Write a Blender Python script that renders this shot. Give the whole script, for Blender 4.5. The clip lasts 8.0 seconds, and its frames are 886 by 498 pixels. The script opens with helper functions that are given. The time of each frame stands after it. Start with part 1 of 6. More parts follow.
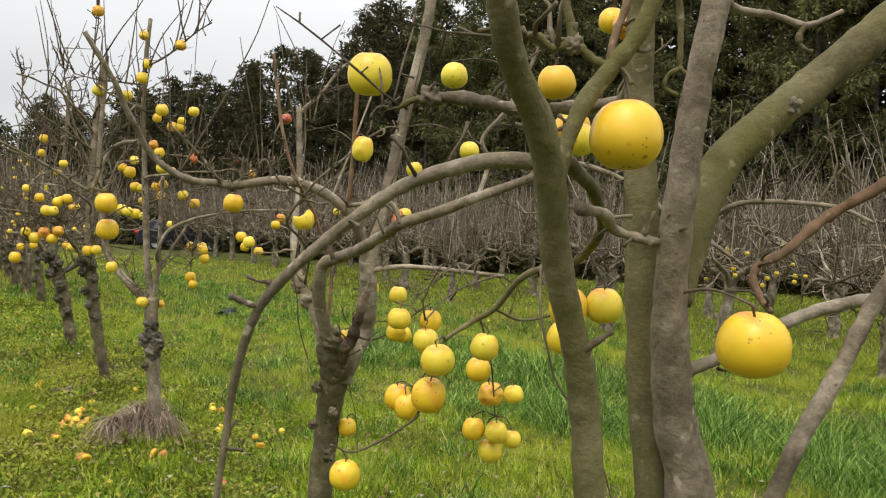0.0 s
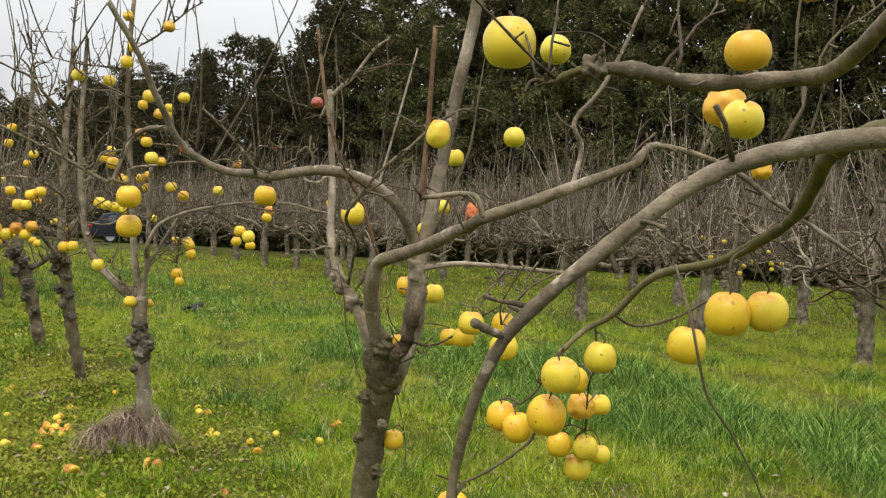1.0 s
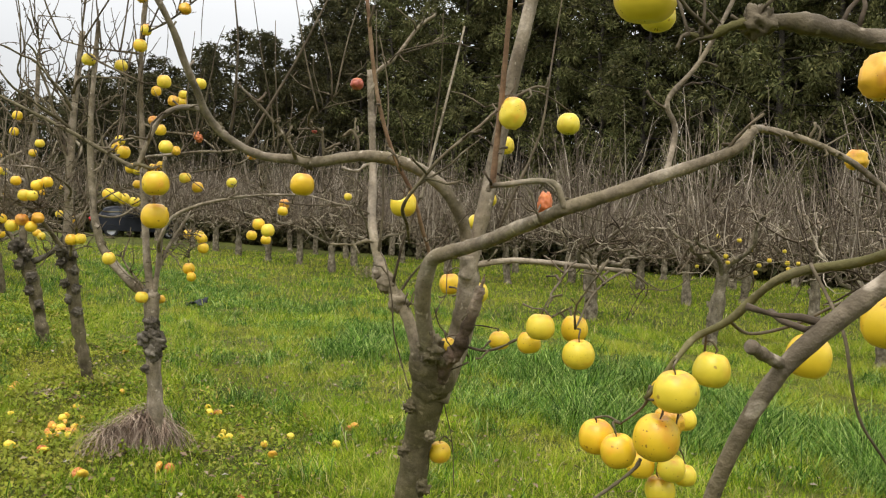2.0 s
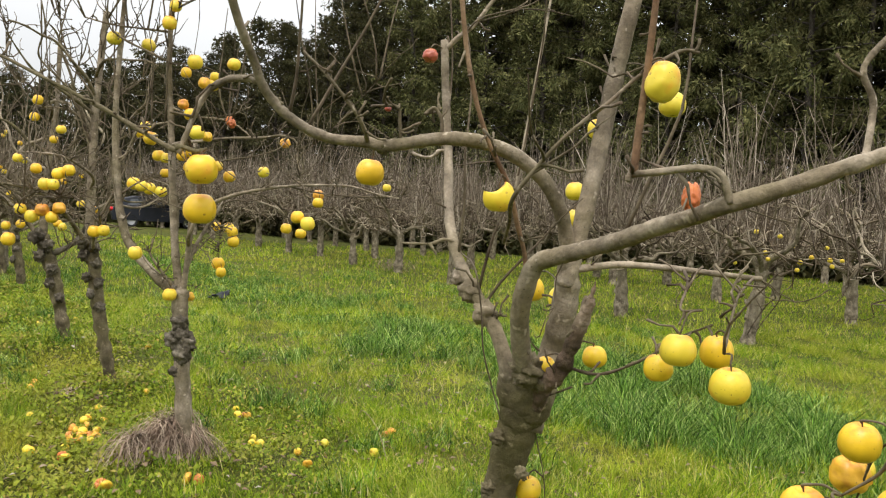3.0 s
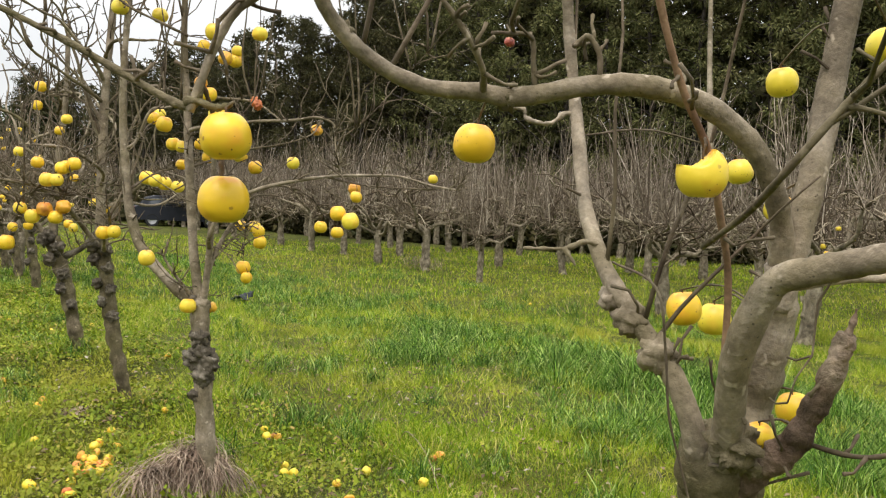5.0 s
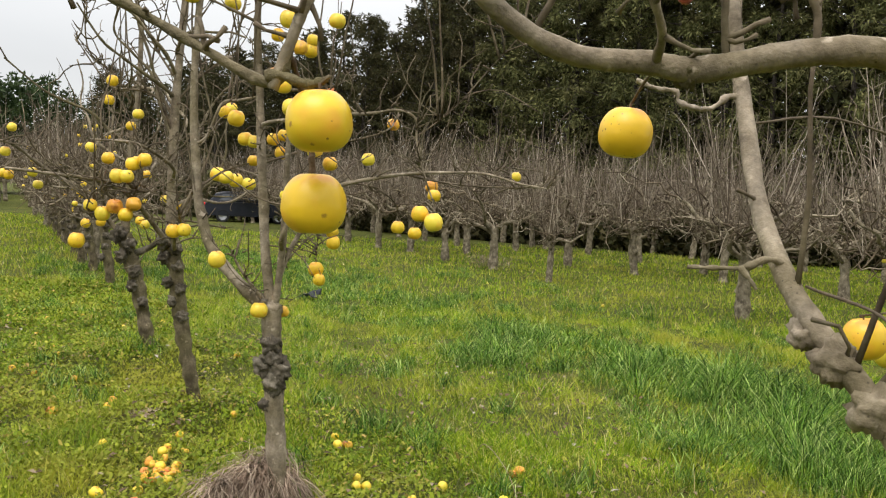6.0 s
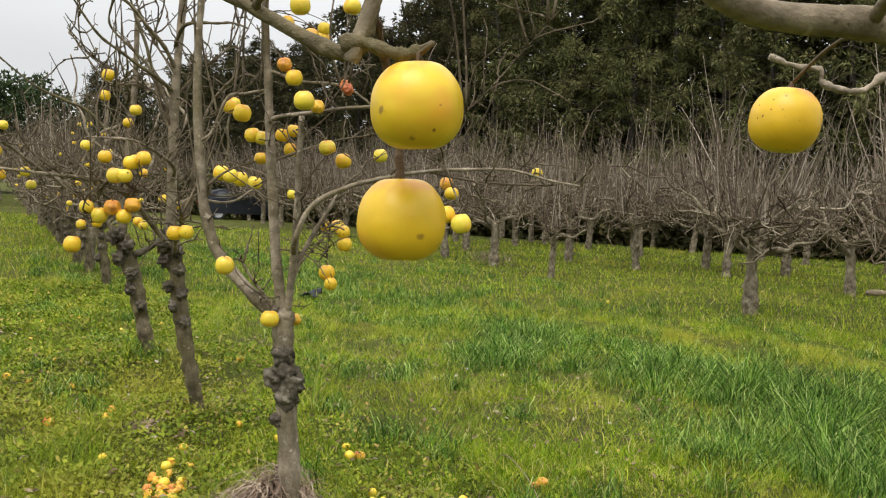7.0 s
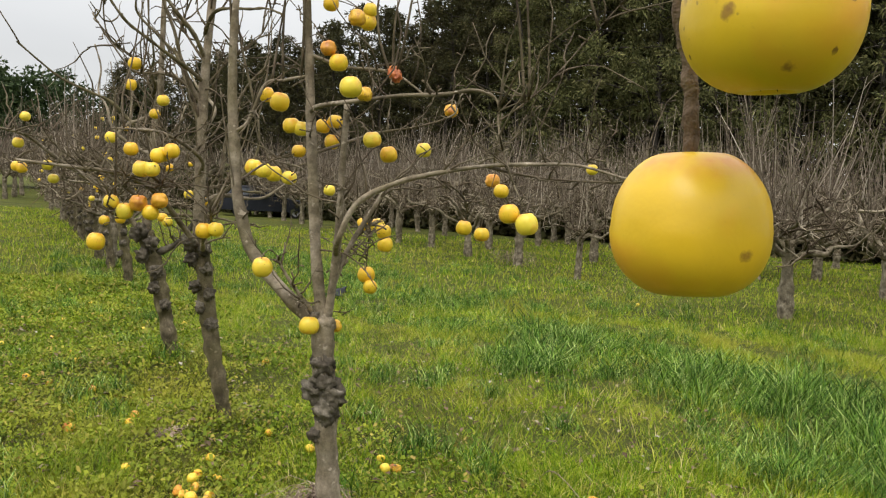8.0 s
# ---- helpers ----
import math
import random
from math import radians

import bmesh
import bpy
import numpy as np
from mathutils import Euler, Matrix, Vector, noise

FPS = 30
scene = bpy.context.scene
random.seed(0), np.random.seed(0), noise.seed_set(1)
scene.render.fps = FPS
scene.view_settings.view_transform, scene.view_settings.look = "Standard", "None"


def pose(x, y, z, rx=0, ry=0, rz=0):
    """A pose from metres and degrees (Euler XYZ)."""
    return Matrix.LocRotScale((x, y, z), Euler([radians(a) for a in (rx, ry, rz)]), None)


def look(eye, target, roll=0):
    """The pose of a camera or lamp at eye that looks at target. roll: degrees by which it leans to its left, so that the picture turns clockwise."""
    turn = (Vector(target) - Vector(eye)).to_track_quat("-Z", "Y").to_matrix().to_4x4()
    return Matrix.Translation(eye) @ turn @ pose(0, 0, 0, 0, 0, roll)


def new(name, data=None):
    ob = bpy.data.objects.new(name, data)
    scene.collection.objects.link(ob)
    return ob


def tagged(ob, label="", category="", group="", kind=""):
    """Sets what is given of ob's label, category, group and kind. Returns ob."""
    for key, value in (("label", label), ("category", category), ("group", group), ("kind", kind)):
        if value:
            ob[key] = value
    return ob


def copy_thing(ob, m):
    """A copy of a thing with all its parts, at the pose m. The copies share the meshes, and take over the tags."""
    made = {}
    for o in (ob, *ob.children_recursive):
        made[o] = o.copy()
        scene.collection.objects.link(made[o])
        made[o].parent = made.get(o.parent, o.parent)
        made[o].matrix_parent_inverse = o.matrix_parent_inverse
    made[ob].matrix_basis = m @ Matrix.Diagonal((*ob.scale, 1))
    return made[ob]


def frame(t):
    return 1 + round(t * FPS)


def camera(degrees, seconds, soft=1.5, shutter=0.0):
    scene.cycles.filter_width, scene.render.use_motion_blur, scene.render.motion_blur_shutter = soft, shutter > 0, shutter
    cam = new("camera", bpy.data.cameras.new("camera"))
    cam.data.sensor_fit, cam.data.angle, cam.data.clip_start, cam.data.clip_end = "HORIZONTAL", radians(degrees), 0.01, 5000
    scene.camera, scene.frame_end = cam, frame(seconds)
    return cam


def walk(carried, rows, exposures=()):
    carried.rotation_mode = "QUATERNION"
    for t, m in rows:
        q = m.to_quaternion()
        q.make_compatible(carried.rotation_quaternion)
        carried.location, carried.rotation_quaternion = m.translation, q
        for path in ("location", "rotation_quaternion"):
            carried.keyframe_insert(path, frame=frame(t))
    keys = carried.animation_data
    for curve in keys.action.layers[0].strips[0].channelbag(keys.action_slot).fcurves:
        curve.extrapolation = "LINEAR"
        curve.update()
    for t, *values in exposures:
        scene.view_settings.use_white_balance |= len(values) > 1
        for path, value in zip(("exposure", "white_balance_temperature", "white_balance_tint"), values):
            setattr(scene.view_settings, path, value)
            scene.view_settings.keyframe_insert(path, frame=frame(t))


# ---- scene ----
cam = camera(55.5, 8.0, soft=1.2)
PATH = [
    (0, (0.022, 0.008, 1.501), (0.012, 2.008, 1.448), 3.0),
    (0.5, (-0.129, 0.143, 1.496), (-0.099, 2.142, 1.433), 2.9),
    (1, (-0.294, 0.26, 1.497), (-0.198, 2.256, 1.425), 2.5),
    (1.5, (-0.382, 0.363, 1.484), (-0.273, 2.359, 1.411), 2.8),
    (3, (-0.608, 0.884, 1.471), (-0.549, 2.88, 1.371), 3.4),
    (3.5, (-0.739, 1.081, 1.467), (-0.662, 3.076, 1.361), 2.8),
    (4, (-0.79, 1.205, 1.463), (-0.695, 3.199, 1.352), 2.4),
    (4.5, (-0.806, 1.405, 1.455), (-0.729, 3.401, 1.345), 2.3),
    (5, (-0.789, 1.568, 1.446), (-0.777, 3.565, 1.334), 2.7),
    (5.2, (-0.794, 1.625, 1.453), (-0.872, 3.62, 1.336), 2.7),
    (6.5, (-0.963, 1.982, 1.45), (-1.107, 3.972, 1.319), 3.0),
    (7, (-1.019, 2.092, 1.459), (-1.148, 4.083, 1.322), 2.5),
    (7.5, (-1.077, 2.219, 1.453), (-1.201, 4.21, 1.315), 2.9),
    (8, (-1.177, 2.372, 1.445), (-1.348, 4.359, 1.303), 3.0),
]
walk(cam, [(t, look(eye, target, roll)) for t, eye, target, roll in PATH], [(0.0, 0.16), (1.0, 0.13), (1.5, 0.16), (3.0, 0.37), (4.0, 0.42), (5.0, 0.4), (6.5, 0.22), (8.0, 0.16)])

# ---- light: an overcast day, white sky, a soft weak sun behind cloud ----
SUN_UP, SUN_TURN = radians(62), radians(205)
world = bpy.data.worlds.new("overcast_sky")
scene.world = world
world.use_nodes = True
wn, wl = world.node_tree.nodes, world.node_tree.links
wn.clear()
sky = wn.new("ShaderNodeTexSky")
sky.sky_type, sky.sun_disc = "NISHITA", False
sky.sun_elevation, sky.sun_rotation = SUN_UP, SUN_TURN
sky_bg = wn.new("ShaderNodeBackground")
sky_bg.inputs["Strength"].default_value = 0.10
wl.new(sky.outputs["Color"], sky_bg.inputs["Color"])
cloud_at = wn.new("ShaderNodeTexCoord")
cloud_map = wn.new("ShaderNodeMapping")
cloud_map.inputs["Scale"].default_value = (1.0, 1.0, 2.6)
cloud_noise = wn.new("ShaderNodeTexNoise")
cloud_noise.inputs["Scale"].default_value = 2.2
cloud_noise.inputs["Detail"].default_value = 5.0
cloud_ramp = wn.new("ShaderNodeValToRGB")
cloud_ramp.color_ramp.elements[0].position = 0.3
cloud_ramp.color_ramp.elements[0].color = (0.86, 0.87, 0.88, 1)
cloud_ramp.color_ramp.elements[1].position = 0.72
cloud_ramp.color_ramp.elements[1].color = (0.95, 0.955, 0.955, 1)
cloud_bg = wn.new("ShaderNodeBackground")
cloud_bg.inputs["Strength"].default_value = 0.95
wl.new(cloud_at.outputs["Generated"], cloud_map.inputs["Vector"])
wl.new(cloud_map.outputs["Vector"], cloud_noise.inputs["Vector"])
wl.new(cloud_noise.outputs["Fac"], cloud_ramp.inputs["Fac"])
wl.new(cloud_ramp.outputs["Color"], cloud_bg.inputs["Color"])
# an overcast sky is about three times as bright overhead as at the horizon
split = wn.new("ShaderNodeSeparateXYZ")
wl.new(cloud_at.outputs["Generated"], split.inputs["Vector"])
rise = wn.new("ShaderNodeMapRange")
rise.inputs["From Min"].default_value, rise.inputs["From Max"].default_value = 0.12, 1.0
rise.inputs["To Min"].default_value, rise.inputs["To Max"].default_value = 0.76, 2.4
wl.new(split.outputs["Z"], rise.inputs["Value"])
wl.new(rise.outputs["Result"], cloud_bg.inputs["Strength"])
cover = wn.new("ShaderNodeMixShader")
cover.inputs["Fac"].default_value = 0.93
world_out = wn.new("ShaderNodeOutputWorld")
wl.new(sky_bg.outputs["Background"], cover.inputs[1])
wl.new(cloud_bg.outputs["Background"], cover.inputs[2])
wl.new(cover.outputs["Shader"], world_out.inputs["Surface"])

sun = new("sun", bpy.data.lights.new("sun", "SUN"))
sun.data.energy, sun.data.angle, sun.data.color = 2.1, radians(36), (1.0, 0.965, 0.91)
sun_way = Vector((math.cos(SUN_UP) * math.sin(SUN_TURN), math.cos(SUN_UP) * math.cos(SUN_TURN), math.sin(SUN_UP)))
sun.matrix_world = look(sun_way * 60, (0, 0, 0))


# ---- materials ----
class Mat:
    """A node material with short calls."""

    def __init__(self, name, rough=0.8, spec=0.3):
        self.m = bpy.data.materials.new(name)
        self.m.use_nodes = True
        self.n, self.l = self.m.node_tree.nodes, self.m.node_tree.links
        self.b = self.n["Principled BSDF"]
        self.b.inputs["Roughness"].default_value = rough
        self.b.inputs["Specular IOR Level"].default_value = spec
        self.at = self.n.new("ShaderNodeTexCoord").outputs["Object"]

    def noise(self, scale, detail=4, rough=0.6, stretch=None):
        t = self.n.new("ShaderNodeTexNoise")
        t.inputs["Scale"].default_value, t.inputs["Detail"].default_value, t.inputs["Roughness"].default_value = scale, detail, rough
        v = self.at
        if stretch:
            mp = self.n.new("ShaderNodeMapping")
            mp.inputs["Scale"].default_value = stretch
            self.l.new(v, mp.inputs["Vector"])
            v = mp.outputs["Vector"]
        self.l.new(v, t.inputs["Vector"])
        return t.outputs["Fac"]

    def cells(self, scale, spread=1.0):
        t = self.n.new("ShaderNodeTexVoronoi")
        t.inputs["Scale"].default_value, t.inputs["Randomness"].default_value = scale, spread
        self.l.new(self.at, t.inputs["Vector"])
        return t

    def ramp(self, fac, *stops):
        r = self.n.new("ShaderNodeValToRGB")
        e = r.color_ramp.elements
        while len(e) < len(stops):
            e.new(0.5)
        for k, (p, c) in enumerate(stops):
            e[k].position = p
            e[k].color = (*c, 1) if isinstance(c, tuple) else (c, c, c, 1)
        self.l.new(fac, r.inputs["Fac"])
        return r.outputs["Color"]

    def mix(self, fac, a, b, mode="MIX"):
        x = self.n.new("ShaderNodeMix")
        x.data_type, x.blend_type = "RGBA", mode
        for socket, v in ((x.inputs["Factor"], fac), (x.inputs["A"], a), (x.inputs["B"], b)):
            if isinstance(v, (int, float)):
                socket.default_value = v
            elif isinstance(v, tuple):
                socket.default_value = (*v, 1)
            else:
                self.l.new(v, socket)
        return x.outputs["Result"]

    def times(self, a, b, op="MULTIPLY"):
        x = self.n.new("ShaderNodeMath")
        x.operation = op
        for socket, v in zip(x.inputs, (a, b)):
            if isinstance(v, (int, float)):
                socket.default_value = v
            else:
                self.l.new(v, socket)
        return x.outputs[0]

    def random(self):
        return self.n.new("ShaderNodeObjectInfo").outputs["Random"]

    def island(self):
        return self.n.new("ShaderNodeNewGeometry").outputs["Random Per Island"]

    def colour(self, c):
        self.l.new(c, self.b.inputs["Base Color"])
        return self

    def rough(self, c):
        self.l.new(c, self.b.inputs["Roughness"])
        return self

    def bump(self, height, strength=0.4, distance=0.01):
        u = self.n.new("ShaderNodeBump")
        u.inputs["Strength"].default_value, u.inputs["Distance"].default_value = strength, distance
        self.l.new(height, u.inputs["Height"])
        self.l.new(u.outputs["Normal"], self.b.inputs["Normal"])
        return self

    def leafy(self, colour, share=0.35):
        """Thin leaves let some light through."""
        t = self.n.new("ShaderNodeBsdfTranslucent")
        s = self.n.new("ShaderNodeMixShader")
        s.inputs["Fac"].default_value = share
        self.l.new(colour, t.inputs["Color"])
        self.l.new(self.b.outputs["BSDF"], s.inputs[1])
        self.l.new(t.outputs["BSDF"], s.inputs[2])
        self.l.new(s.outputs["Shader"], self.n["Material Output"].inputs["Surface"])
        return self


def bark(name, dark, mid, light, moss, moss_share=0.5, lent=0.5, bumps=0.5):
    m = Mat(name, 0.85, 0.15)
    base = m.ramp(m.noise(9, 5), (0.3, dark), (0.52, mid), (0.75, light))
    fine = m.noise(90, 4, 0.65)
    base = m.mix(0.5, base, m.ramp(fine, (0.3, 0.45), (0.7, 1.3)), "MULTIPLY")
    base = m.mix(0.7, base, m.ramp(m.noise(19, 4, 0.7), (0.34, 0.5), (0.6, 1.2)), "MULTIPLY")
    base = m.mix(0.8, base, m.ramp(m.noise(4.2, 4), (0.32, 0.55), (0.66, 1.2)), "MULTIPLY")
    green = m.ramp(m.noise(5.5, 3), (0.5 - 0.18 * moss_share, 0.0), (0.72, 0.85 * moss_share))
    base = m.mix(green, base, moss)
    spots = m.times(m.ramp(m.times(m.cells(95).outputs["Distance"], m.times(m.noise(60, 2), 0.35), "ADD"), (0.24, lent), (0.34, 0.0)), m.ramp(m.noise(11, 3), (0.45, 0.0), (0.62, 1.0)))
    base = m.mix(spots, base, (0.055, 0.045, 0.032))
    pale = m.ramp(m.noise(34, 2), (0.64, 0.0), (0.72, 0.5))
    base = m.mix(pale, base, tuple(min(1, 1.35 * c) for c in light))
    m.colour(base)
    return m.bump(m.times(m.times(m.noise(110, 3), 0.6), m.times(m.noise(24, 5, 0.7), 2.4), "ADD"), bumps, 0.0045).m


bark_smooth = bark("bark_smooth_grey", (0.105, 0.08, 0.052), (0.24, 0.194, 0.138), (0.42, 0.355, 0.275), (0.16, 0.135, 0.05), 0.4, 0.9, 0.55)
bark_mossy = bark("bark_mossy_olive", (0.075, 0.06, 0.03), (0.15, 0.125, 0.068), (0.235, 0.2, 0.125), (0.115, 0.105, 0.03), 1.0, 0.6, 0.55)
bark_trunk = bark("bark_trunk_brown", (0.06, 0.047, 0.028), (0.148, 0.119, 0.074), (0.26, 0.215, 0.142), (0.1, 0.09, 0.028), 0.7, 0.6, 0.9)
bark_gnarled = bark("bark_gnarled_dark", (0.035, 0.029, 0.022), (0.105, 0.087, 0.065), (0.28, 0.245, 0.19), (0.08, 0.07, 0.035), 0.35, 0.5, 1.0)
bark_orange = bark("bark_young_orange", (0.135, 0.075, 0.042), (0.225, 0.138, 0.08), (0.3, 0.205, 0.13), (0.15, 0.115, 0.06), 0.35, 0.3, 0.3)
bark_dead = bark("bark_dead_red", (0.045, 0.03, 0.022), (0.145, 0.098, 0.068), (0.3, 0.235, 0.17), (0.09, 0.08, 0.04), 0.3, 0.5, 1.0)
bark_twig = bark("bark_twig_brown", (0.065, 0.046, 0.03), (0.135, 0.103, 0.07), (0.23, 0.19, 0.135), (0.13, 0.12, 0.05), 0.4, 0.2, 0.3)


def thicket(name, stops):
    m = Mat(name, 0.9, 0.1)
    c = m.ramp(m.island(), *stops)
    c = m.mix(0.3, c, m.ramp(m.random(), (0.0, (0.07, 0.051, 0.034)), (1.0, (0.2, 0.152, 0.098))))
    return m.colour(m.mix(0.5, c, m.ramp(m.noise(14, 2), (0.3, 0.6), (0.7, 1.3)), "MULTIPLY")).m


twig_tangle = thicket("bark_hedge_tangle", ((0.0, (0.035, 0.025, 0.016)), (0.45, (0.1, 0.076, 0.05)), (0.78, (0.27, 0.22, 0.15)), (1.0, (0.6, 0.52, 0.39))))
twig_sprout = thicket("bark_hedge_sprout", ((0.0, (0.055, 0.041, 0.031)), (0.45, (0.15, 0.12, 0.09)), (0.78, (0.3, 0.25, 0.19)), (1.0, (0.58, 0.5, 0.4))))
bark_post = bark("bark_row_trunk_grey", (0.1, 0.078, 0.05), (0.24, 0.2, 0.14), (0.42, 0.365, 0.27), (0.16, 0.14, 0.06), 0.35, 0.5, 0.8)


def apple_skin(name, low, mid, high, blotch, spots=0.45):
    m = Mat(name, 0.36, 0.42)
    m.at = m.n.new("ShaderNodeVectorMath").outputs["Vector"]
    shift = m.at.node
    shift.operation = "ADD"
    m.l.new(m.n.new("ShaderNodeTexCoord").outputs["Object"], shift.inputs[0])
    info = m.n.new("ShaderNodeObjectInfo")
    stir = m.n.new("ShaderNodeVectorMath")
    stir.operation = "SCALE"
    m.l.new(info.outputs["Location"], stir.inputs[0])
    stir.inputs["Scale"].default_value = 7.3
    m.l.new(stir.outputs["Vector"], shift.inputs[1])
    own = m.ramp(info.outputs["Random"], (0.0, low), (0.45, mid), (1.0, high))
    streak = m.ramp(m.noise(1.7, 3, 0.5), (0.3, 0.88), (0.7, 1.08))
    c = m.mix(0.8, own, streak, "MULTIPLY")
    warm = m.ramp(m.noise(1.4, 2), (0.54, 0.0), (0.7, 0.8))
    c = m.mix(warm, c, blotch)
    height = m.n.new("ShaderNodeSeparateXYZ")
    m.l.new(m.n.new("ShaderNodeTexCoord").outputs["Object"], height.inputs["Vector"])
    blush = m.times(m.ramp(height.outputs["Z"], (0.22, 0.0), (0.40, 0.75)), m.ramp(m.noise(2.6, 3), (0.42, 0.0), (0.62, 1.0)))
    c = m.mix(blush, c, (0.6, 0.2, 0.03))
    dots = m.ramp(m.cells(20).outputs["Distance"], (0.08, 0.5), (0.16, 0.0))
    c = m.mix(m.times(dots, 0.22), c, (0.42, 0.28, 0.05))
    gate = m.ramp(m.noise(2.3, 2), (0.54, 0.0), (0.61, 1.0))
    scab = m.ramp(m.times(m.cells(10.5).outputs["Distance"], m.times(m.noise(11, 3), 0.75), "ADD"), (0.475, 1.0), (0.55, 0.0))
    c = m.mix(m.times(m.times(gate, scab), spots), c, (0.13, 0.055, 0.018))
    rust = m.ramp(m.times(m.cells(3.1).outputs["Distance"], m.times(m.noise(9, 3), 0.4), "ADD"), (0.28, 0.85), (0.36, 0.0))
    c = m.mix(m.times(m.times(rust, m.ramp(m.noise(1.1, 1), (0.5, 0.0), (0.56, 1.0))), spots), c, (0.2, 0.085, 0.025))
    m.colour(c)
    m.rough(m.ramp(m.noise(5, 3), (0.3, 0.3), (0.8, 0.48)))
    return m.bump(m.noise(5, 3), 0.02, 0.03).m


apple_yellow = apple_skin("apple_skin_yellow", (0.71, 0.56, 0.05), (0.72, 0.5, 0.026), (0.70, 0.43, 0.02), (0.72, 0.36, 0.03), 0.85)
apple_green = apple_skin("apple_skin_greenish", (0.66, 0.54, 0.045), (0.69, 0.53, 0.04), (0.70, 0.51, 0.04), (0.68, 0.44, 0.045), 0.8)
apple_bruised = apple_skin("apple_skin_bruised", (0.68, 0.46, 0.03), (0.68, 0.38, 0.03), (0.6, 0.28, 0.03), (0.38, 0.13, 0.03), 0.95)
apple_orange = apple_skin("apple_skin_orange", (0.66, 0.32, 0.05), (0.58, 0.18, 0.05), (0.5, 0.13, 0.04), (0.3, 0.07, 0.03), 0.6)
apple_red = apple_skin("apple_skin_red", (0.28, 0.035, 0.035), (0.33, 0.05, 0.04), (0.36, 0.09, 0.05), (0.12, 0.02, 0.02), 0.6)
stalk_mat = Mat("apple_stalk_brown", 0.8).m
stalk_mat.node_tree.nodes["Principled BSDF"].inputs["Base Color"].default_value = (0.09, 0.055, 0.03, 1)


def blades(name, stops, share=0.28, patch=None):
    m = Mat(name, 0.6, 0.14)
    c = m.ramp(m.island(), *stops)
    c = m.mix(0.75, c, m.ramp(m.noise(0.9, 4), (0.3, 0.7), (0.7, 1.25)), "MULTIPLY")
    c = m.mix(0.8, c, m.ramp(m.noise(6.5, 2), (0.32, 0.62), (0.66, 1.3)), "MULTIPLY")
    if patch:
        c = m.mix(m.ramp(m.noise(0.45, 3), (0.5, 0.0), (0.68, 0.7)), c, patch)
        c = m.mix(m.ramp(m.noise(2.4, 4), (0.54, 0.0), (0.72, 0.4)), c, (0.35, 0.3, 0.08))
        c = m.mix(m.ramp(m.noise(1.3, 3), (0.5, 0.0), (0.7, 0.4)), c, (0.1, 0.16, 0.012))
    return m.colour(c).leafy(c, share).m


grass_lawn = blades("grass_lawn", ((0.0, (0.06, 0.13, 0.006)), (0.35, (0.175, 0.29, 0.01)), (0.75, (0.37, 0.455, 0.022)), (0.92, (0.53, 0.48, 0.1)), (1.0, (0.68, 0.57, 0.3))), patch=(0.38, 0.34, 0.045))
grass_tall = blades("grass_tall", ((0.0, (0.016, 0.048, 0.007)), (0.35, (0.055, 0.128, 0.011)), (0.75, (0.145, 0.255, 0.026)), (1.0, (0.4, 0.48, 0.16))), 0.15)
grass_weeds = blades("weed_leaves", ((0.0, (0.075, 0.13, 0.008)), (0.5, (0.165, 0.23, 0.014)), (0.86, (0.29, 0.33, 0.025)), (1.0, (0.44, 0.3, 0.1))), patch=(0.3, 0.28, 0.035))
straw = blades("dry_straw", ((0.0, (0.1, 0.066, 0.045)), (0.5, (0.27, 0.19, 0.135)), (1.0, (0.5, 0.4, 0.3))), 0.15)
def needles(name, stops, brown):
    m = Mat(name, 0.7, 0.12)
    c = m.ramp(m.island(), *stops)
    c = m.mix(0.9, c, m.ramp(m.noise(0.9, 4), (0.32, 0.45), (0.68, 1.5)), "MULTIPLY")
    c = m.mix(m.ramp(m.noise(0.5, 3), (0.5, 0.0), (0.7, 0.45)), c, brown)
    return m.colour(c).leafy(c, 0.2).m


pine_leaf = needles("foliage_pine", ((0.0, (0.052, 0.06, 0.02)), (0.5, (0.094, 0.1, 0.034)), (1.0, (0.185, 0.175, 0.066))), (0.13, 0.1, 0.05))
# darker brown copy of pine_leaf: left trees, and shade set in colour farther back
pine_shade = needles("foliage_pine_dark_shade", ((0.0, (0.03, 0.033, 0.013)), (0.5, (0.052, 0.052, 0.019)), (1.0, (0.095, 0.08, 0.033))), (0.065, 0.047, 0.026))
far_leaf = blades("foliage_broadleaf", ((0.0, (0.025, 0.045, 0.016)), (0.6, (0.045, 0.07, 0.024)), (1.0, (0.075, 0.1, 0.035))), 0.25)
bark_pine = bark("bark_pine", (0.03, 0.025, 0.02), (0.06, 0.05, 0.04), (0.11, 0.095, 0.08), (0.06, 0.06, 0.03), 0.2, 0.1, 0.8)

soil = Mat("ground_turf", 0.95, 0.1)
turf = soil.ramp(soil.noise(1.1, 6), (0.3, (0.025, 0.04, 0.004)), (0.5, (0.055, 0.075, 0.007)), (0.7, (0.11, 0.11, 0.014)))
turf = soil.mix(0.7, turf, soil.ramp(soil.noise(26, 5, 0.7), (0.3, 0.45), (0.7, 1.5)), "MULTIPLY")
bare = soil.ramp(soil.times(soil.noise(0.8, 4), soil.noise(7, 3), "ADD"), (0.56, 0.0), (0.68, 0.8))
turf = soil.mix(soil.times(bare, 0.35), turf, (0.1, 0.08, 0.035))
soil.colour(turf).bump(soil.times(soil.noise(40, 5, 0.7), soil.noise(8, 3), "ADD"), 0.9, 0.03)
soil = soil.m


